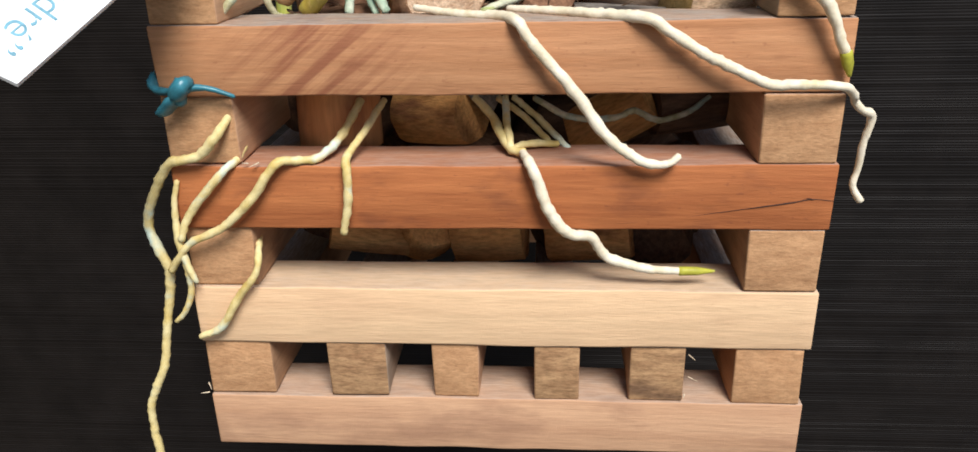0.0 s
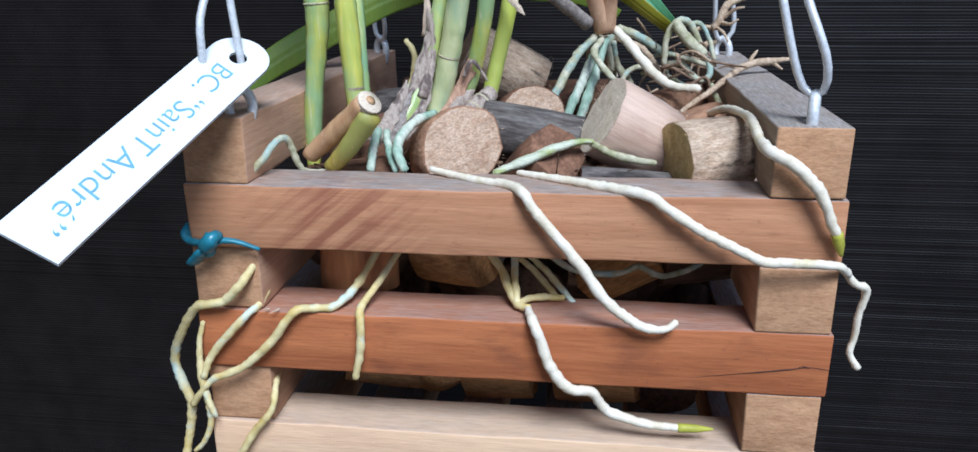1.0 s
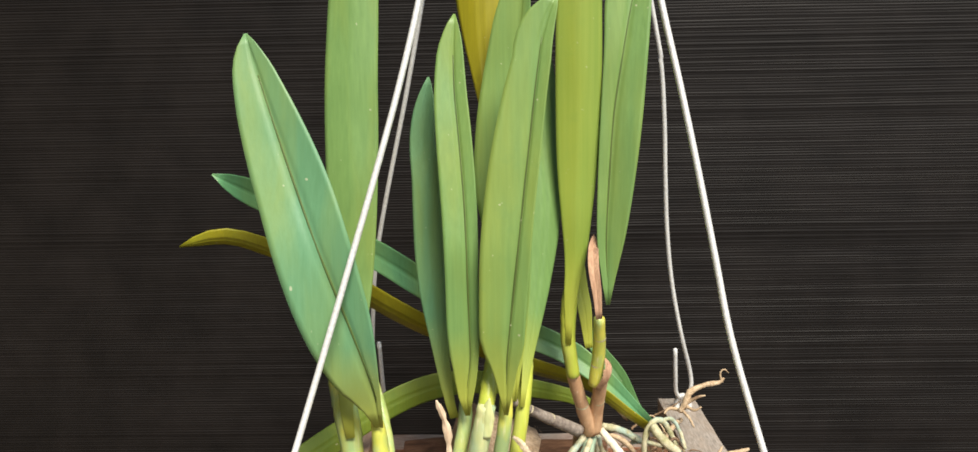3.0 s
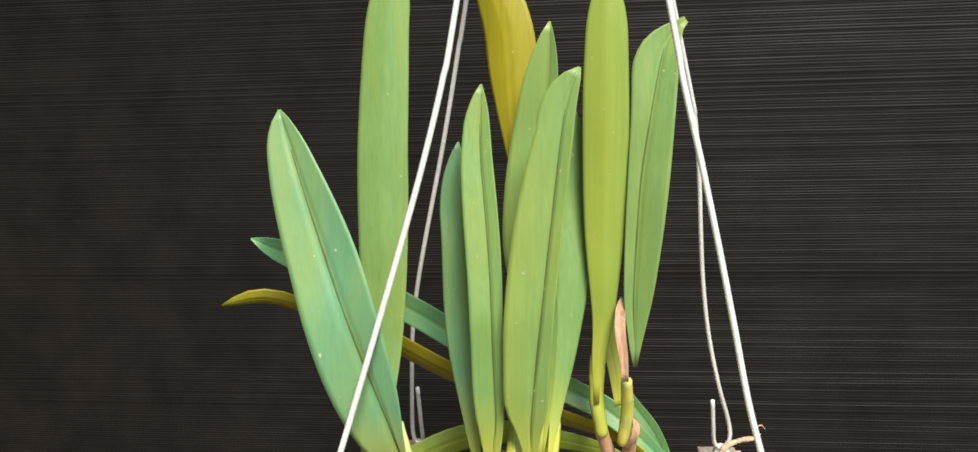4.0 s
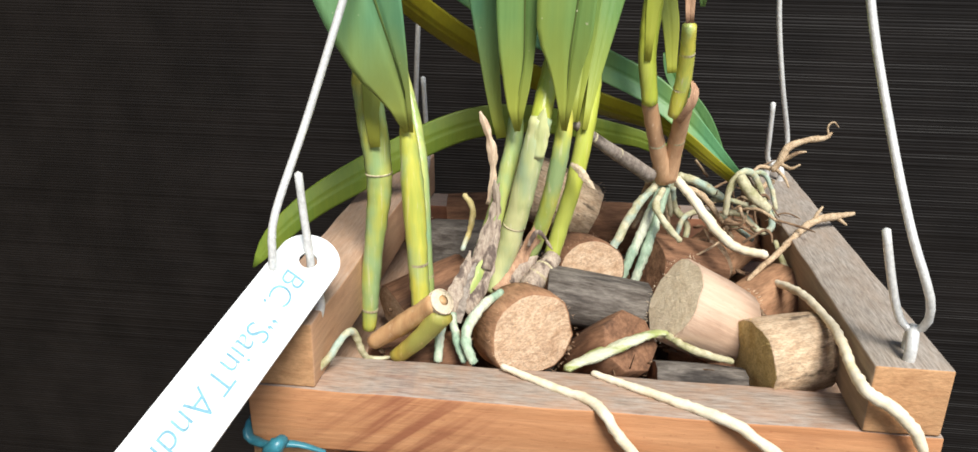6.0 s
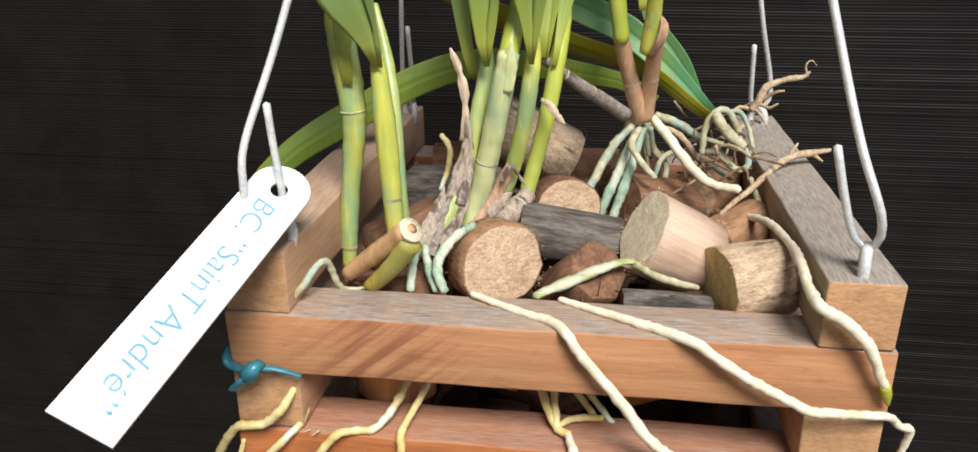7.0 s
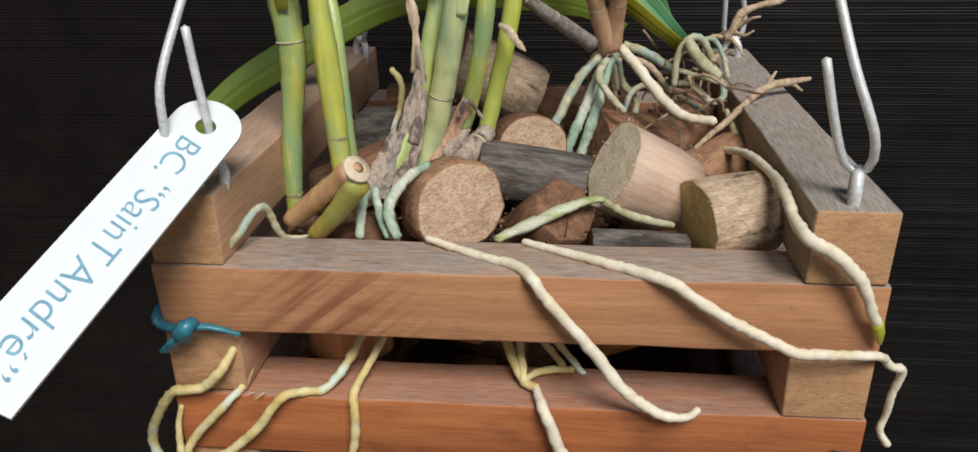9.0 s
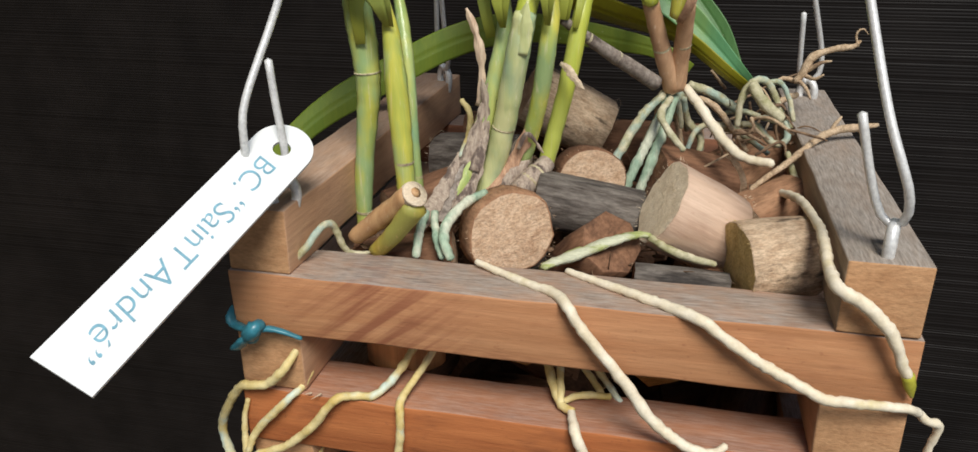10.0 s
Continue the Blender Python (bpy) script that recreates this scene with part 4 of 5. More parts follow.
stem(middle, [(-0.0107, 0.0670, 1.5152), (-0.0080, 0.0670, 1.5265), (-0.0044, 0.0660, 1.5416), (-0.0015, 0.0685, 1.5591), (0.0001, 0.0740, 1.5719), (0.0013, 0.0800, 1.5847)], [0.0026, 0.0027, 0.0027, 0.0027, 0.0024, 0.0008], BULB_LIME, (), "bright green smooth stem")
leaf(middle, [(-0.0274, 0.0620, 1.5557), (-0.0297, 0.0630, 1.5657), (-0.0323, 0.0660, 1.5830), (-0.0353, 0.0700, 1.6091), (-0.0359, 0.0730, 1.6415)] + [(-0.0379, 0.0780, 1.6592), (-0.0354, 0.0820, 1.6816)], [0.003, 0.006, 0.010, 0.0125, 0.0125, 0.010, 0.002], LEAF_BLUE, (-0.35, -1, 0.1), fold=10, keel=0.0)
leaf(middle, [(-0.0218, 0.0538, 1.5599, 0.0017, 0.63), (-0.0222, 0.0525, 1.5693, 0.0062, 0.55), (-0.0206, 0.0510, 1.5807, 0.0096, 0.70), (-0.0206, 0.0507, 1.5915, 0.0114, 0.67), (-0.0207, 0.0506, 1.5956, 0.0115, 0.68), (-0.0209, 0.0503, 1.6090, 0.0115, 0.67), (-0.0211, 0.0505, 1.6224, 0.0119, 0.65), (-0.0216, 0.0532, 1.6358, 0.0124, 0.64), (-0.0225, 0.0558, 1.6492, 0.0126, 0.63), (-0.0236, 0.0585, 1.6627, 0.0124, 0.62), (-0.0247, 0.0612, 1.6761, 0.0114, 0.61), (-0.0250, 0.0639, 1.6895, 0.0093, 0.60), (-0.0248, 0.0643, 1.6916, 0.0085, 0.58), (-0.0244, 0.0656, 1.6981, 0.0049, 0.64), (-0.0242, 0.0665, 1.7027, 0.0007, 0.67)], (), LEAF, (-0.05, -1, 0.1), fold=11, keel=0.0010)
leaf(middle, [(-0.0050, 0.0640, 1.5612), (-0.0030, 0.0720, 1.5866), (-0.0027, 0.0780, 1.6195)] + [(-0.0059, 0.0800, 1.6445), (-0.0034, 0.0820, 1.6801), (-0.0003, 0.0820, 1.7080), (0.0002, 0.0820, 1.7254)], [0.001, 0.012, 0.017, 0.0185, 0.0180, 0.014, 0.002], LEAF, (-0.15, -1, 0.1), fold=18, skew=0.7)
leaf(middle, [(-0.0021, 0.0640, 1.5589), (0.0011, 0.0710, 1.5800), (0.0053, 0.0760, 1.6042), (0.0082, 0.0810, 1.6327)] + [(0.0072, 0.0870, 1.6678), (0.0091, 0.0890, 1.6928)], [0.0010, 0.006, 0.0105, 0.014, 0.013, 0.002], LEAF, (0.3, -1, 0.1), fold=-14)
leaf(middle, [(-0.0080, 0.0496, 1.5616, 0.0015, 0.57), (-0.0079, 0.0481, 1.5709, 0.0050, 0.54), (-0.0076, 0.0463, 1.5822, 0.0104, 0.61), (-0.0072, 0.0455, 1.5870, 0.0150, 0.63), (-0.0056, 0.0450, 1.6016, 0.0162, 0.69), (-0.0039, 0.0450, 1.6162, 0.0171, 0.73), (-0.0022, 0.0461, 1.6308, 0.0174, 0.75), (-0.0005, 0.0475, 1.6454, 0.0172, 0.75), (0.0013, 0.0490, 1.6599, 0.0163, 0.74), (0.0030, 0.0505, 1.6745, 0.0147, 0.71), (0.0049, 0.0519, 1.6891, 0.0127, 0.66), (0.0051, 0.0521, 1.6912, 0.0131, 0.68), (0.0082, 0.0531, 1.7015, 0.0089, 0.70), (0.0109, 0.0537, 1.7072, 0.0010, 0.60)], (), LEAF, (-0.12, -1, 0.12), fold=12, keel=0.0010)
leaf(middle, [(-0.0100, 0.0900, 1.6380), (-0.0134, 0.0940, 1.6674), (-0.0157, 0.0980, 1.6920), (-0.0171, 0.1000, 1.7216), (-0.0228, 0.1020, 1.7413), (-0.0322, 0.1040, 1.7613)], [0.004, 0.005, 0.012, 0.0215, 0.019, 0.002], LEAF_YELLOW, (-0.2, -1, 0.0), fold=-16)
root(middle, [(-0.0216, 0.0170, 1.5014), (-0.0081, 0.0100, 1.5005), (0.0021, 0.0040, 1.5007), (0.0069, -0.0020, 1.5002), (0.0100, -0.0030, 1.4956), (0.0180, -0.0040, 1.4865), (0.0236, -0.0040, 1.4797), (0.0285, -0.0040, 1.4724), (0.0341, -0.0040, 1.4675), (0.0398, -0.0040, 1.4642), (0.0453, -0.0040, 1.4639), (0.0484, -0.0030, 1.4658)], [0.0011, 0.0013, 0.0014, 0.0016, 0.0017, 0.0018, 0.0018, 0.0018, 0.0018, 0.0018, 0.0016, 0.0011], ROOT, "cream root trailing down over the front slats")
root(middle, [(0.0035, 0.0180, 1.5007), (0.0177, 0.0100, 1.5009), (0.0308, 0.0030, 1.5008), (0.0390, -0.0020, 1.5005), (0.0447, -0.0030, 1.4971), (0.0538, -0.0040, 1.4916), (0.0629, -0.0050, 1.4873), (0.0687, -0.0060, 1.4850), (0.0775, -0.0060, 1.4848), (0.0868, -0.0040, 1.4839), (0.0912, 0.0000, 1.4806)] + [(0.0925, 0.0030, 1.4785), (0.0953, 0.0040, 1.4758), (0.0987, 0.0060, 1.4736), (0.0980, 0.0070, 1.4656), (0.0980, 0.0080, 1.4583), (0.0974, 0.0080, 1.4538), (0.1000, 0.0080, 1.4491)], [0.0011, 0.0013, 0.0015, 0.0017, 0.0018, 0.0018, 0.0018, 0.0017, 0.0016, 0.0015, 0.0014, 0.0013, 0.0014, 0.0012, 0.0011, 0.0012], ROOT, "long cream root running past the basket corner")
root(middle, [(0.0074, 0.0060, 1.4642), (0.0100, -0.0030, 1.4633), (0.0123, -0.0040, 1.4576), (0.0154, -0.0040, 1.4497), (0.0207, -0.0030, 1.4435), (0.0263, 0.0000, 1.4417), (0.0312, 0.0020, 1.4346), (0.0413, 0.0020, 1.4312), (0.0519, 0.0020, 1.4303)], [0.0013, 0.0018, 0.0019, 0.0020, 0.0019, 0.0017, 0.0018, 0.0016, 0.0013], ROOT, "thick cream root lying on a slat", tip=[(0.0614, 0.0030, 1.4299)][0])
root(middle, [(-0.0064, 0.0220, 1.4755), (-0.0015, 0.0180, 1.4712), (0.0013, 0.0130, 1.4674), (0.0044, 0.0080, 1.4642), (0.0080, 0.0050, 1.4644)], [0.0014, 0.0015, 0.0015, 0.0016, 0.0014], ROOT_GREEN)
root(middle, [(0.0025, 0.0220, 1.4756), (0.0029, 0.0160, 1.4701), (0.0044, 0.0080, 1.4646)], [0.0012, 0.0014, 0.0014], ROOT_GREEN)
root(middle, [(0.0000, 0.0260, 1.4744), (0.0083, 0.0220, 1.4692), (0.0156, 0.0160, 1.4629)], [0.0011, 0.0012, 0.0012], ROOT_GREEN)
root(middle, [(0.0045, 0.0260, 1.4745), (0.0128, 0.0220, 1.4683), (0.0204, 0.0160, 1.4617)], [0.0011, 0.0012, 0.0012], ROOT_GREEN)
root(middle, [(0.0046, 0.0100, 1.4639), (0.0096, 0.0140, 1.4640), (0.0174, 0.0160, 1.4633)], [0.0011, 0.0013, 0.0012], ROOT_GREEN)
root(middle, [(0.0105, 0.0260, 1.4742), (0.0207, 0.0240, 1.4691), (0.0332, 0.0240, 1.4685), (0.0394, 0.0260, 1.4702), (0.0468, 0.0280, 1.4668), (0.0561, 0.0320, 1.4682), (0.0627, 0.0360, 1.4718)], [0.0011, 0.0012, 0.0012, 0.0011, 0.0012, 0.0011, 0.0008], ROOT_AIR)
# roots on the chunks, flat and greenish
root(middle, [(-0.0036, 0.0220, 1.4994), (0.0045, 0.0260, 1.5020), (0.0127, 0.0280, 1.5054), (0.0202, 0.0320, 1.5069), (0.0245, 0.0340, 1.5066)], [0.0026, 0.0036, 0.0036, 0.0030, 0.0018], ROOT_OLIVE, "flattened green root across the chunks", flat=0.5)
root(middle, [(0.0242, 0.0340, 1.5062), (0.0296, 0.0320, 1.5039), (0.0362, 0.0300, 1.5024), (0.0430, 0.0280, 1.5020)], [0.0013, 0.0014, 0.0014, 0.0010], ROOT_AIR)
root(middle, [(-0.0244, 0.0400, 1.5137), (-0.0292, 0.0320, 1.5122), (-0.0326, 0.0260, 1.5081), (-0.0323, 0.0220, 1.5043), (-0.0301, 0.0200, 1.5001)], [0.0014, 0.0017, 0.0019, 0.0019, 0.0016], ROOT_TEAL, "blue-green root round a chunk")
root(middle, [(-0.0402, 0.0300, 1.5099), (-0.0405, 0.0240, 1.5050), (-0.0403, 0.0200, 1.4998)], [0.0016, 0.0017, 0.0014], ROOT_TEAL)
root(middle, [(-0.0381, 0.0320, 1.5092), (-0.0359, 0.0260, 1.5043), (-0.0331, 0.0220, 1.4991)], [0.0014, 0.0015, 0.0013], ROOT_TEAL)
root(middle, [(-0.0409, 0.0750, 1.5326), (-0.0381, 0.0750, 1.5277), (-0.0390, 0.0750, 1.5200), (-0.0411, 0.0720, 1.5137)], [0.0012, 0.0013, 0.0012, 0.0010], ROOT_GREEN)
# torn husks at the foot of the stems
for pts, w, mat in (
    ([(-0.0393, 0.0380, 1.5066), (-0.0364, 0.0440, 1.5135), (-0.0319, 0.0500, 1.5227), (-0.0284, 0.0540, 1.5357), (-0.0272, 0.0560, 1.5431)], [0.006, 0.0055, 0.004, 0.003, 0.001], HUSK),
    ([(-0.0352, 0.0400, 1.5060), (-0.0312, 0.0460, 1.5120), (-0.0295, 0.0500, 1.5187), (-0.0267, 0.0540, 1.5318)], [0.004, 0.0045, 0.003, 0.001], HUSK),
    ([(-0.0260, 0.0520, 1.5077), (-0.0216, 0.0560, 1.5148), (-0.0170, 0.0580, 1.5228), (-0.0126, 0.0580, 1.5323), (-0.0101, 0.0560, 1.5440)], [0.005, 0.0045, 0.004, 0.003, 0.001], HUSK_ROSE),
    ([(-0.0421, 0.0300, 1.5061), (-0.0393, 0.0380, 1.5107), (-0.0361, 0.0460, 1.5178), (-0.0354, 0.0500, 1.5225)], [0.004, 0.005, 0.004, 0.001], HUSK),
    ([(-0.0372, 0.0340, 1.5056), (-0.0369, 0.0420, 1.5112), (-0.0332, 0.0480, 1.5193)], [0.003, 0.004, 0.001], OLDBULB),
    ([(-0.0306, 0.0480, 1.5174), (-0.0285, 0.0530, 1.5279), (-0.0276, 0.0540, 1.5357), (-0.0286, 0.0540, 1.5446)], [0.004, 0.004, 0.003, 0.001], HUSK),
    ([(-0.0223, 0.0540, 1.5103), (-0.0190, 0.0560, 1.5150), (-0.0146, 0.0600, 1.5180)], [0.004, 0.005, 0.001], HUSK),
    ([(-0.0179, 0.0560, 1.5224), (-0.0148, 0.0560, 1.5277), (-0.0101, 0.0580, 1.5211)], [0.0012, 0.0014, 0.0006], HUSK),
    ([(-0.0304, 0.0570, 1.5354), (-0.0293, 0.0570, 1.5447), (-0.0302, 0.0560, 1.5554), (-0.0336, 0.0560, 1.5650)], [0.0022, 0.0022, 0.0028, 0.001], HUSK_CREAM),
    ([(-0.0060, 0.0600, 1.5492), (-0.0032, 0.0560, 1.5484), (-0.0011, 0.0550, 1.5461), (0.0021, 0.0560, 1.5421)], [0.0012, 0.0026, 0.002, 0.0006], END_PALE),
):
    part("husk", blade(pts, w, (0.1, -1, 0.2), fold=-28, thick=0.0004, n=26, keel=0.0, ragged=0.35), mat, middle, "torn dry papery husk")
stem(middle, [(-0.0171, 0.0550, 1.5088), (-0.0136, 0.0580, 1.5126), (-0.0098, 0.0640, 1.5163)], [0.0040, 0.0036, 0.0028], HUSK, (0.35, 0.6), "ringed grey-brown stem foot")

# the right-hand plant, whose roots stand clear of the chunks
right = thing("orchid_plant", (0.028, 0.104, 1.520), "orchid with brown stem feet and bare hanging roots", "orchid", "orchids in the basket")
stem(right, [(0.0274, 0.1000, 1.5345), (0.0230, 0.0930, 1.5478), (0.0186, 0.0860, 1.5638)], [0.0036, 0.0028, 0.0027], BULB_FOOT, (0.5,), "pinkish brown husked stem foot")
stem(right, [(0.0282, 0.1000, 1.5345), (0.0293, 0.0940, 1.5490), (0.0299, 0.0840, 1.5645)], [0.0034, 0.0028, 0.0027], BULB_FOOT, (0.5,), "pinkish brown husked stem foot")
stem(right, [(0.0186, 0.0840, 1.5640), (0.0164, 0.0820, 1.5799), (0.0171, 0.0820, 1.5964), (0.0196, 0.0830, 1.6113)], [0.0026, 0.0029, 0.0032, 0.0010], BULB_LIME, (), "smooth yellow-green stem")
stem(right, [(0.0271, 0.0840, 1.5603), (0.0283, 0.0800, 1.5759), (0.0276, 0.0740, 1.5900)], [0.0026, 0.0026, 0.0022], BULB, (0.3, 0.7), "green stem with dry rings")
leaf(right, [(0.0164, 0.0785, 1.5784), (0.0168, 0.0785, 1.5947), (0.0190, 0.0780, 1.6119)] + [(0.0195, 0.0770, 1.6356), (0.0202, 0.0770, 1.6662), (0.0205, 0.0770, 1.7005), (0.0210, 0.0780, 1.7275), (0.0210, 0.0800, 1.7459)], [0.0010, 0.0060, 0.0110, 0.0160, 0.0172, 0.0172, 0.0155, 0.002], LEAF_LIME, (0.0, -1, 0.1), fold=-16, keel=0.0)
leaf(right, [(0.0307, 0.0725, 1.5957, 0.0014, 0.50), (0.0305, 0.0734, 1.6074, 0.0057, 0.40), (0.0302, 0.0744, 1.6214, 0.0104, 0.33), (0.0315, 0.0761, 1.6446, 0.0137, 0.31), (0.0333, 0.0778, 1.6675, 0.0154, 0.32), (0.0369, 0.0798, 1.6900, 0.0162, 0.45), (0.0398, 0.0820, 1.7057, 0.0171, 0.57), (0.0412, 0.0830, 1.7124, 0.0153, 0.58), (0.0434, 0.0838, 1.7179, 0.0111, 0.56), (0.0465, 0.0844, 1.7223, 0.0053, 0.42), (0.0500, 0.0847, 1.7246, 0.0026, 0.50)], (), LEAF, (-0.1, -1, 0.1), fold=15, keel=0.0009)
part("sheath", blade([(0.0270, 0.0690, 1.5911), (0.0262, 0.0690, 1.6011), (0.0250, 0.0710, 1.6118), (0.0260, 0.0780, 1.6216)], [0.002, 0.0036, 0.0042, 0.001], (0, -1, 0.1), fold=20, thick=0.0006, n=14), HUSK_ROSE, right, "dry pinkish brown sheath")
part("husk", blade([(0.0278, 0.0820, 1.5585), (0.0307, 0.0780, 1.5646), (0.0319, 0.0780, 1.5693), (0.0307, 0.0800, 1.5723)], [0.002, 0.003, 0.003, 0.001], (0.2, -1, 0), fold=-20, thick=0.0005, n=10), HUSK_ROSE, right, "torn brown husk")
leaf(right, [(0.0255, 0.0920, 1.5728), (0.0241, 0.0940, 1.5870), (0.0222, 0.0960, 1.5988)] + [(0.0198, 0.0980, 1.6215)], [0.003, 0.006, 0.006, 0.002], LEAF_LIME, (0.3, -1, 0.1), fold=10)
root(right, [(0.0248, 0.1000, 1.5322), (0.0177, 0.0940, 1.5251), (0.0113, 0.0880, 1.5138), (0.0071, 0.0840, 1.5029)], [0.0017, 0.0020, 0.0020, 0.0016], ROOT_AIR)
root(right, [(0.0263, 0.1000, 1.5312), (0.0213, 0.0940, 1.5188), (0.0167, 0.0880, 1.5086), (0.0130, 0.0850, 1.4996)], [0.0016, 0.0020, 0.0022, 0.0020], ROOT_TEAL)
root(right, [(0.0284, 0.1000, 1.5312), (0.0254, 0.0950, 1.5207), (0.0220, 0.0900, 1.5103), (0.0182, 0.0860, 1.4990)], [0.0016, 0.0020, 0.0022, 0.0018], ROOT_TEAL)
root(right, [(0.0269, 0.0980, 1.5310), (0.0241, 0.0900, 1.5272), (0.0268, 0.0860, 1.5230), (0.0324, 0.0820, 1.5176)], [0.0013, 0.0016, 0.0016, 0.0012], ROOT_AIR)
root(right, [(0.0309, 0.1060, 1.5294), (0.0331, 0.1120, 1.5200), (0.0383, 0.1120, 1.5133), (0.0376, 0.1100, 1.5058)], [0.0016, 0.0018, 0.0016, 0.0014], ROOT_AIR)
root(right, [(0.0315, 0.1000, 1.5344), (0.0379, 0.0920, 1.5283), (0.0442, 0.0860, 1.5213), (0.0513, 0.0800, 1.5169), (0.0600, 0.0760, 1.5166)], [0.0018, 0.0021, 0.0021, 0.0020, 0.0016], ROOT, "thick white aerial root")
root(right, [(0.0328, 0.1040, 1.5345), (0.0411, 0.1080, 1.5308), (0.0498, 0.1100, 1.5251)], [0.0018, 0.0019, 0.0017], ROOT_AIR)
root(right, [(0.0336, 0.1040, 1.5109), (0.0367, 0.1080, 1.5177), (0.0430, 0.1080, 1.5200), (0.0517, 0.1080, 1.5179)], [0.0010, 0.0013, 0.0014, 0.0012], ROOT_AIR)
for k in range(9):
    a = Vector((0.028 + random.uniform(-0.004, 0.004), 0.106 + random.uniform(0, 0.006), 1.531))
    b = a + Vector((random.uniform(-0.016, 0.024), random.uniform(-0.006, 0.016), random.uniform(-0.024, -0.012)))
    root(right, [a, a.lerp(b, 0.4) + Vector((random.uniform(-0.003, 0.003), 0, 0.003)), b], [0.0014, 0.0014, 0.0010], random.choice((ROOT_AIR, ROOT_DRY)))
stem(right, [(0.0215, 0.0940, 1.5367), (0.0141, 0.0860, 1.5432), (0.0061, 0.0780, 1.5498), (-0.0064, 0.0660, 1.5609)], [0.0026, 0.0024, 0.0020, 0.0014], OLDBULB, (0.45, 0.75), "old grey leafless stem", "old_stem")

# the back plant, with long leaves that lean over to the far side
back = thing("orchid_plant", (0.055, 0.112, 1.520), "orchid with long arching leaves lying across the basket", "orchid", "orchids in the basket")
leaf(back, [(0.0525, 0.106, 1.5350)] + [(0.0372, 0.1080, 1.5505), (0.0220, 0.1120, 1.5629), (0.0080, 0.1150, 1.5693), (-0.0166, 0.1160, 1.5806), (-0.0409, 0.1130, 1.5939), (-0.0599, 0.1040, 1.6089), (-0.0888, 0.0880, 1.6293), (-0.1022, 0.0720, 1.6401), (-0.1118, 0.0610, 1.6482)], [0.003, 0.009, 0.011, 0.0115, 0.012, 0.012, 0.0115, 0.0125, 0.011, 0.002], LEAF_FAR, (-0.2, -1, 0.5), fold=22)
leaf(back, [(0.0515, 0.104, 1.5340)] + [(0.0394, 0.1040, 1.5426), (0.0273, 0.1100, 1.5503), (0.0071, 0.1160, 1.5551), (-0.0165, 0.1190, 1.5625), (-0.0400, 0.1170, 1.5729), (-0.0608, 0.1080, 1.5876), (-0.0806, 0.0900, 1.6057), (-0.0962, 0.0750, 1.6172), (-0.1099, 0.0660, 1.6241), (-0.1264, 0.0630, 1.6217)], [0.003, 0.008, 0.010, 0.011, 0.0115, 0.012, 0.0115, 0.012, 0.0105, 0.0085, 0.002], LEAF_YELLOW, (0.0, -0.9, -0.6), fold=-18)
leaf(back, [(0.0324, 0.1080, 1.5387), (0.0221, 0.1100, 1.5447), (0.0040, 0.1140, 1.5476), (-0.0191, 0.1160, 1.5502), (-0.0375, 0.1130, 1.5498), (-0.0553, 0.1080, 1.5449), (-0.0773, 0.1010, 1.5337), (-0.0989, 0.0930, 1.5213), (-0.1136, 0.0860, 1.5084), (-0.1208, 0.0830, 1.4977)], [0.004, 0.007, 0.009, 0.0105, 0.0115, 0.0115, 0.0120, 0.0115, 0.009, 0.002], LEAF_OLIVE, (0.05, -1, 0.05), fold=-12)
leaf(back, [(0.0530, 0.109, 1.5345)] + [(0.0480, 0.1160, 1.5387), (0.0416, 0.1200, 1.5510), (0.0311, 0.1240, 1.5647), (0.0257, 0.1260, 1.5750)], [0.003, 0.006, 0.007, 0.006, 0.002], LEAF_DARK, (0, -1, 0.4), fold=15)
for pts, r in (
    ([(0.0497, 0.1000, 1.5220), (0.0502, 0.1000, 1.5315), (0.0540, 0.1020, 1.5372), (0.0589, 0.1040, 1.5356), (0.0641, 0.1040, 1.5256)], [0.0013, 0.0015, 0.0016, 0.0015, 0.0013]),
    ([(0.0529, 0.0980, 1.5367), (0.0571, 0.0960, 1.5314), (0.0631, 0.0960, 1.5257)], [0.0022, 0.0024, 0.0022]),
    ([(0.0515, 0.1040, 1.5215), (0.0559, 0.1020, 1.5217), (0.0623, 0.1000, 1.5162), (0.0663, 0.1000, 1.5180), (0.0656, 0.1020, 1.5239)], [0.0013, 0.0016, 0.0016, 0.0014, 0.0012]),
    ([(0.0463, 0.1120, 1.5235), (0.0524, 0.1100, 1.5245), (0.0612, 0.1100, 1.5220), (0.0688, 0.1100, 1.5199)], [0.0011, 0.0012, 0.0012, 0.0010]),
    ([(0.0572, 0.1060, 1.5356), (0.0626, 0.1080, 1.5357), (0.0663, 0.1080, 1.5301), (0.0684, 0.1060, 1.5230)], [0.0010, 0.0011, 0.0011, 0.0010]),
    ([(0.0423, 0.1100, 1.5173), (0.0487, 0.1100, 1.5174), (0.0552, 0.1080, 1.5147), (0.0613, 0.1040, 1.5114)], [0.0010, 0.0011, 0.0012, 0.0010]),
    ([(0.0661, 0.0920, 1.5159), (0.0678, 0.0840, 1.5109), (0.0700, 0.0760, 1.5079), (0.0692, 0.0760, 1.5062)], [0.0010, 0.0013, 0.0014, 0.0010]),
):
    root(back, pts, r, ROOT_AIR)
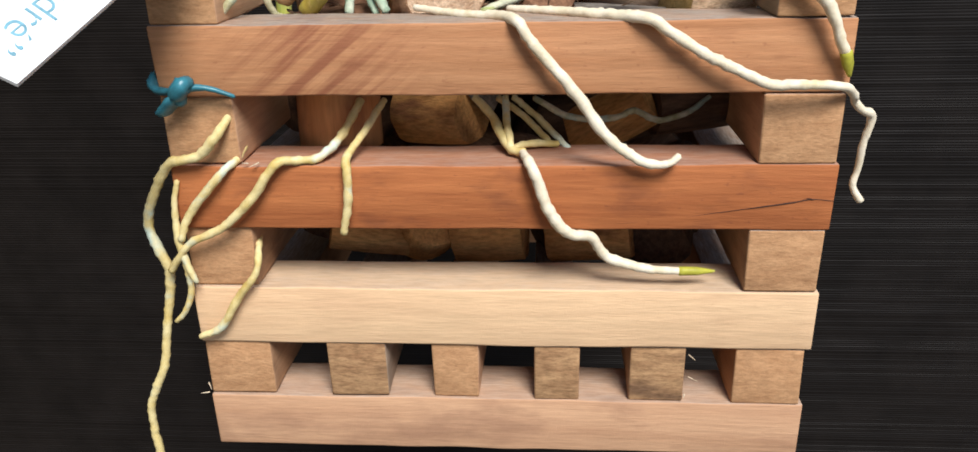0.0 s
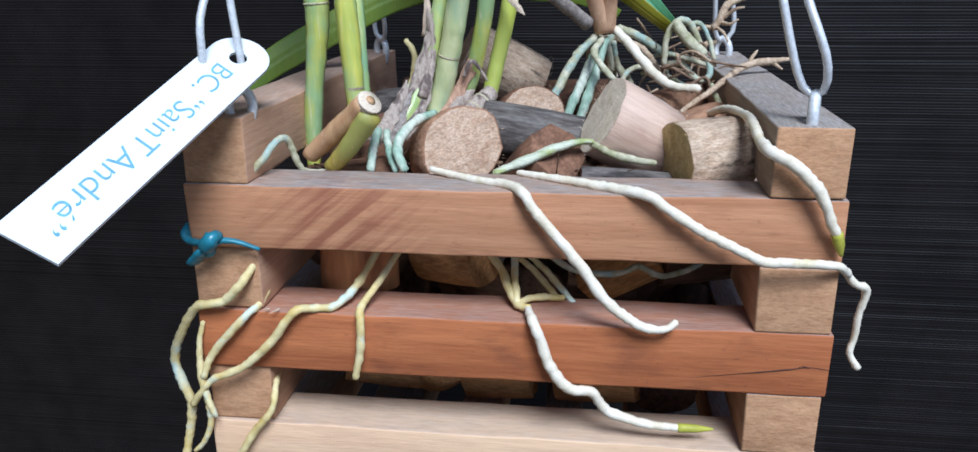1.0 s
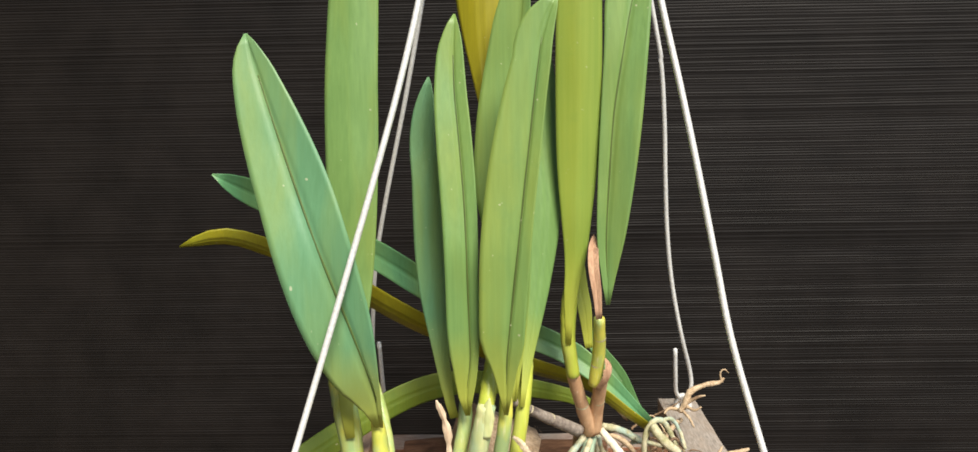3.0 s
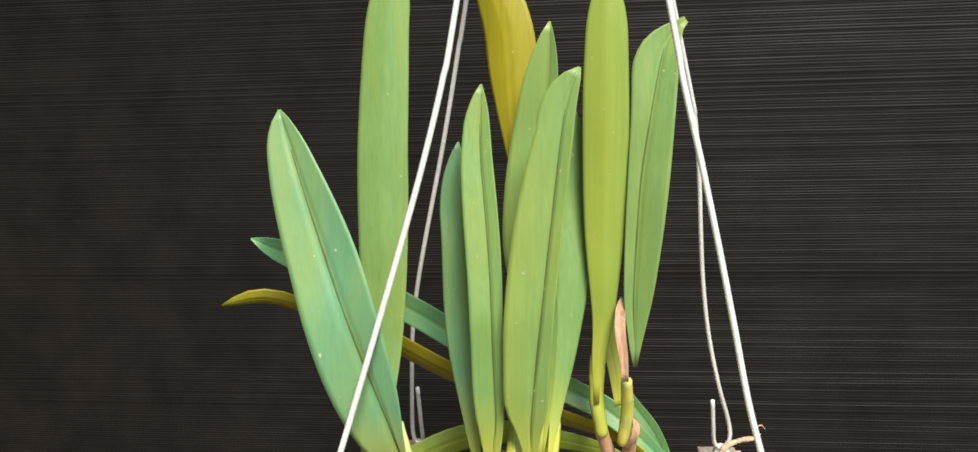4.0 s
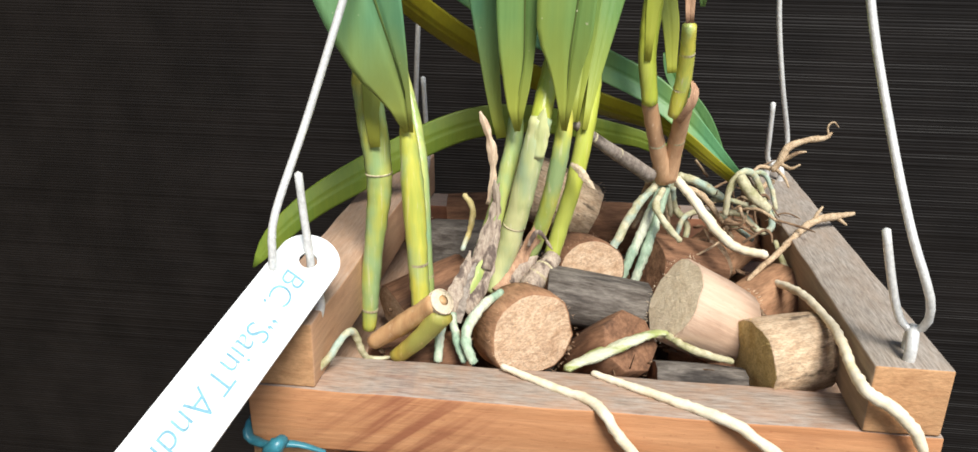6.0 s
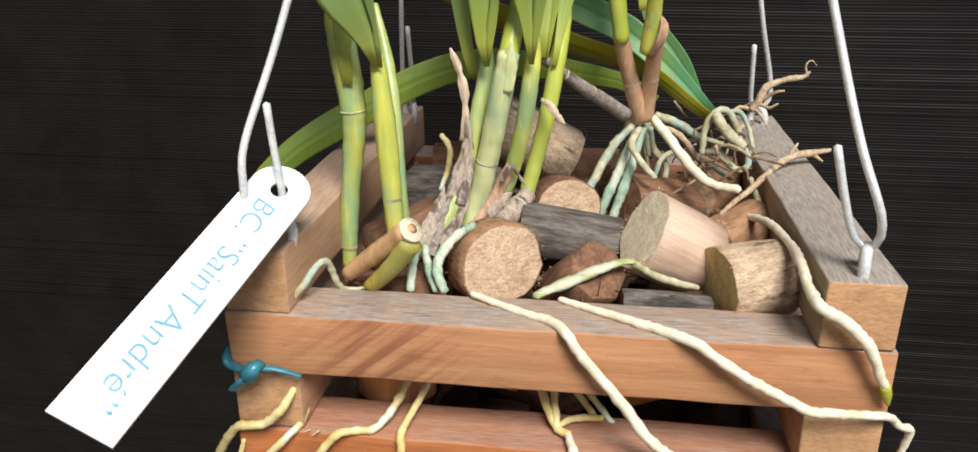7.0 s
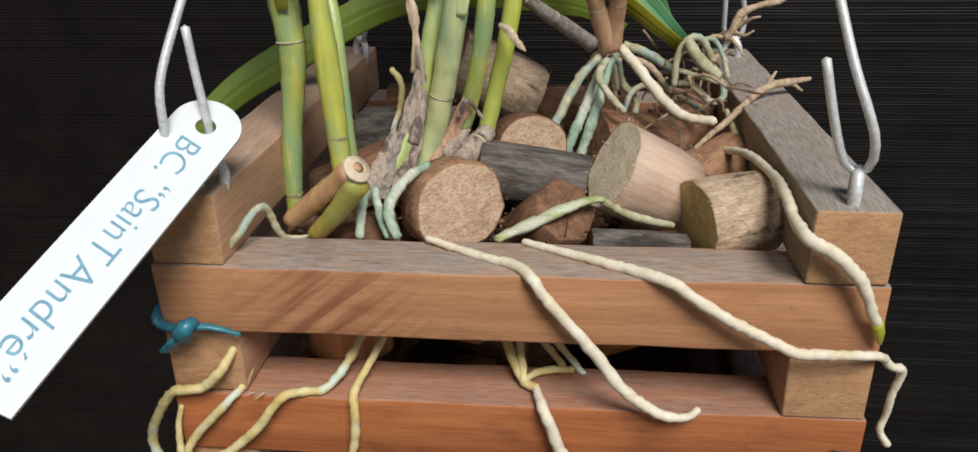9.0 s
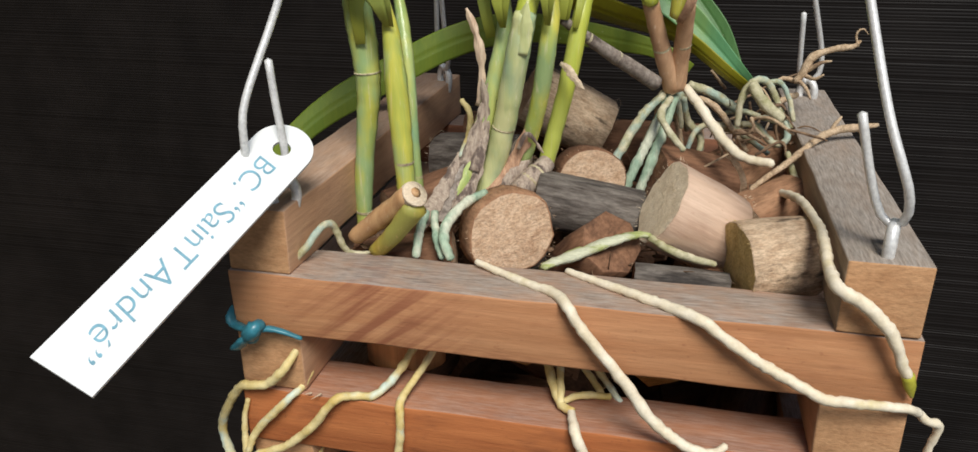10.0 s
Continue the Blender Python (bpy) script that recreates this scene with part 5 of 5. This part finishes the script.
root(back, [(0.0600, 0.0840, 1.5040), (0.0635, 0.0671, 1.5100), (0.0655, 0.0521, 1.5140), (0.0667, 0.0360, 1.5160), (0.0674, 0.0220, 1.5165), (0.0676, 0.0134, 1.5150), (0.0676, 0.0060, 1.5135), (0.0682, -0.0030, 1.5130), (0.0727, -0.0040, 1.5108), (0.0777, -0.0040, 1.5068), (0.0821, -0.0040, 1.5012), (0.0849, -0.0035, 1.4946), (0.0866, -0.0030, 1.4919)], [0.0011, 0.0014, 0.0015, 0.0015, 0.0015, 0.0015, 0.0015, 0.0016, 0.0017, 0.0019, 0.0020, 0.0018, 0.0015], ROOT, "thick cream root over the basket corner", tip=(0.0886, -0.0020, 1.4859))
for pts, r in (
    ([(0.0537, 0.0700, 1.5097), (0.0591, 0.0760, 1.5125), (0.0653, 0.0820, 1.5156), (0.0748, 0.0920, 1.5210), (0.0817, 0.0980, 1.5228), (0.0883, 0.1010, 1.5232), (0.0949, 0.1040, 1.5236)], [0.0009, 0.0012, 0.0013, 0.0014, 0.0016, 0.0017, 0.0008]),
    ([(0.0790, 0.0960, 1.5222), (0.0802, 0.0970, 1.5248), (0.0822, 0.0985, 1.5272)], [0.0009, 0.0009, 0.0004]),
    ([(0.0880, 0.1010, 1.5228), (0.0918, 0.1005, 1.5203)], [0.0009, 0.0005]),
    ([(0.0698, 0.1240, 1.5327), (0.0720, 0.1240, 1.5366), (0.0747, 0.1250, 1.5418), (0.0810, 0.1260, 1.5443), (0.0876, 0.1260, 1.5455), (0.0895, 0.1260, 1.5475)], [0.0016, 0.0019, 0.0017, 0.0013, 0.0014, 0.0006]),
    ([(0.0889, 0.1260, 1.5456), (0.0878, 0.1260, 1.5498), (0.0896, 0.1260, 1.5517), (0.0917, 0.1260, 1.5497)], [0.0006, 0.0005, 0.0004, 0.0002]),
    ([(0.0729, 0.1240, 1.5367), (0.0772, 0.1220, 1.5402), (0.0804, 0.1220, 1.5409)], [0.0010, 0.0009, 0.0004]),
    ([(0.0726, 0.1240, 1.5352), (0.0752, 0.1200, 1.5347), (0.0780, 0.1190, 1.5367)], [0.0010, 0.0008, 0.0004]),
    ([(0.0706, 0.1240, 1.5334), (0.0729, 0.1180, 1.5315), (0.0744, 0.1160, 1.5285)], [0.0009, 0.0008, 0.0004]),
    ([(0.0692, 0.1260, 1.5329), (0.0652, 0.1260, 1.5334), (0.0627, 0.1240, 1.5318)], [0.0010, 0.0009, 0.0006]),
):
    root(back, pts, r, ROOT_DRY, "dry brown shrivelled root")
random.seed(21)
for k in range(34):
    a = Vector((random.uniform(0.044, 0.070), random.uniform(0.090, 0.130), random.uniform(1.512, 1.530)))
    d = Vector((random.uniform(-1, 1), random.uniform(-0.6, 0.6), random.uniform(-0.8, 0.4))).normalized() * random.uniform(0.008, 0.018)
    bend = Vector((random.uniform(-0.004, 0.004), random.uniform(-0.004, 0.004), random.uniform(-0.003, 0.006)))
    r = random.uniform(0.0003, 0.0008)
    root(back, [a, a + d * 0.35 + bend, a + d * 0.7 + bend * 0.7, a + d], [r, r * 1.1, r, r * 0.6], random.choice((ROOT_DARK, ROOT_DARK, ROOT_DARK, ROOT_DRY)))
root(back, [(0.0712, 0.1280, 1.5271), (0.0669, 0.1220, 1.5271), (0.0611, 0.1120, 1.5259)], [0.0014, 0.0014, 0.0012], ROOT_DRY, "dry brown rootstock")

# ---- the name tag on its wire ----
hole = Vector((-0.0725, 0.0080, 1.5335))
end = Vector((-0.0935, -0.0594, 1.5019))
along = (end - hole).normalized()
across = (Vector((-0.0854, -0.0608, 1.4977)) - Vector((-0.1015, -0.0579, 1.5061)))
across = (across - along * across.dot(along)).normalized()
face = along.cross(across)
if face.y > 0:
    face = -face
tag_frame = Matrix((along, -across, along.cross(-across))).transposed().to_4x4()
tag_frame.translation = hole
tag = thing("plant_label", hole, "white plastic plant name tag with blue handwriting on a wire", "plant label")


def tag_mesh(length, wide, hole_r, thick):
    """A strip with one round end that has a hole; local x runs to the square end."""
    bm = bmesh.new()
    h = wide / 2
    outer, inner = [], []
    for k in range(25):
        a = math.pi / 2 + math.pi * k / 24
        outer.append((h * math.cos(a), h * math.sin(a)))
        inner.append((hole_r * math.cos(a), hole_r * math.sin(a)))
    sides = []
    for z in (thick / 2, -thick / 2):
        o = [bm.verts.new((x, y, z)) for x, y in outer]
        i = [bm.verts.new((x, y, z)) for x, y in inner]
        i2 = [bm.verts.new((hole_r * math.cos(a), hole_r * math.sin(a), z)) for a in [-math.pi / 2 + math.pi * k / 24 for k in range(1, 24)]]
        c = [bm.verts.new((length, -h, z)), bm.verts.new((length, h, z))]
        for k in range(24):
            bm.faces.new((o[k], o[k + 1], i[k + 1], i[k]))
        loop = [o[-1], c[0], c[1], o[0], i[0]] + list(reversed(i2)) + [i[-1]]
        bm.faces.new(loop)
        sides.append((o + c, i + i2))
    for a, b in ((sides[0][0], sides[1][0]), (sides[0][1], sides[1][1])):
        for k in range(len(a)):
            j = (k + 1) % len(a)
            bm.faces.new((a[k], a[j], b[j], b[k]))
    bmesh.ops.recalc_face_normals(bm, faces=bm.faces)
    bmesh.ops.transform(bm, matrix=tag_frame, verts=bm.verts)
    return bm


plate = part("tag_plate", tag_mesh((end - hole).length, 0.0165, 0.0024, 0.0009), TAG, tag, smooth=False)


def writing(text, size, x, y, lean):
    cu = bpy.data.curves.new("writing", "FONT")
    cu.body, cu.size, cu.shear, cu.extrude, cu.offset = text, size, lean, 0.00006, -0.00009
    cu.align_y = "CENTER"
    tmp = bpy.data.objects.new("writing", cu)
    scene.collection.objects.link(tmp)
    me = bpy.data.meshes.new_from_object(tmp.evaluated_get(bpy.context.evaluated_depsgraph_get()))
    bpy.data.objects.remove(tmp)
    bm = bmesh.new()
    bm.from_mesh(me)
    up_is = 1 if (tag_frame.to_3x3() @ Vector((0, 0, 1))).y < 0 else -1
    local = Matrix.Translation((x, y, 0.00052 * up_is))
    if up_is < 0:
        local = local @ Matrix.Rotation(math.pi, 4, "X")
    bmesh.ops.transform(bm, matrix=tag_frame @ local, verts=bm.verts)
    part("writing", bm, INK, tag, "pale blue handwritten lettering", smooth=False)


writing("BC.", 0.0085, 0.0045, 0.0005, 0.15)
writing("\u201cSainT", 0.0090, 0.0185, -0.0005, 0.15)
writing("Andr\u00e9\u201d", 0.0095, 0.0430, 0.0, 0.2)

# ---- the blue tie round the corner ----
tie = thing("plastic_tie", (-0.085, 0.0, 1.483), "teal plastic tie knotted round the basket corner", "tie")
part("band", tube([(-0.0677, -0.0020, 1.4819), (-0.0728, -0.0030, 1.4841), (-0.0774, -0.0035, 1.4847), (-0.0810, -0.0040, 1.4839), (-0.0869, -0.0018, 1.4834), (-0.0893, -0.0012, 1.4846)] + [(-0.0898, 0.0015, 1.4865), (-0.0900, 0.012, 1.487), (-0.0900, 0.03, 1.482)], [0.0010, 0.0015, 0.0018, 0.0018, 0.0010, 0.0008, 0.0008, 0.0008], 10, 0.0012, 0.25, 0.6), TIE, tie)
part("knot", tube([(-0.0785, -0.0040, 1.4862), (-0.0790, -0.0065, 1.4862), (-0.0815, -0.0050, 1.4830), (-0.0815, -0.0030, 1.4807)], [0.0016, 0.0024, 0.0024, 0.0016], 10, 0.0008, 0.3), TIE, tie)
part("loose_end", tube([(-0.0801, -0.0050, 1.4838), (-0.0829, -0.0050, 1.4815), (-0.0865, -0.0045, 1.4781)], [0.0016, 0.0030, 0.0026], 10, 0.0008, 0.2, 0.4), TIE, tie)

# ---- litter between the chunks ----
random.seed(11)
bm_all = bmesh.new()
for k in range(260):
    x, y = random.uniform(-0.062, 0.064), random.uniform(0.022, 0.15)
    p = Vector((x, y, 1.489 + random.uniform(-0.004, 0.010)))
    d = Vector((random.uniform(-1, 1), random.uniform(-1, 1), random.uniform(-0.3, 0.5))).normalized() * random.uniform(0.004, 0.012)
    b = tube([p, p + d * 0.5 + Vector((0, 0, random.uniform(-0.002, 0.002))), p + d], [0.00018, 0.0002, 0.0001], 4, 0.002)
    me = bpy.data.meshes.new("tmp")
    b.to_mesh(me)
    b.free()
    bm_all.from_mesh(me)
    bpy.data.meshes.remove(me)
for k in range(120):
    p = Vector((random.uniform(-0.064, 0.064), random.uniform(0.020, 0.152), 1.494 + random.uniform(-0.003, 0.006)))
    size = random.uniform(0.0015, 0.005)
    m4 = Matrix.Translation(p) @ Euler((random.uniform(-0.8, 0.8), random.uniform(-0.8, 0.8), random.uniform(0, 6))).to_matrix().to_4x4() @ Matrix.Diagonal((size, size * random.uniform(0.3, 0.7), size * 0.25, 1))
    bmesh.ops.create_icosphere(bm_all, subdivisions=1, radius=0.6, matrix=m4)
solid("root_litter", bm_all, FIBRE, "dark dry root fibres between the chunks", "litter", kind="stuff")
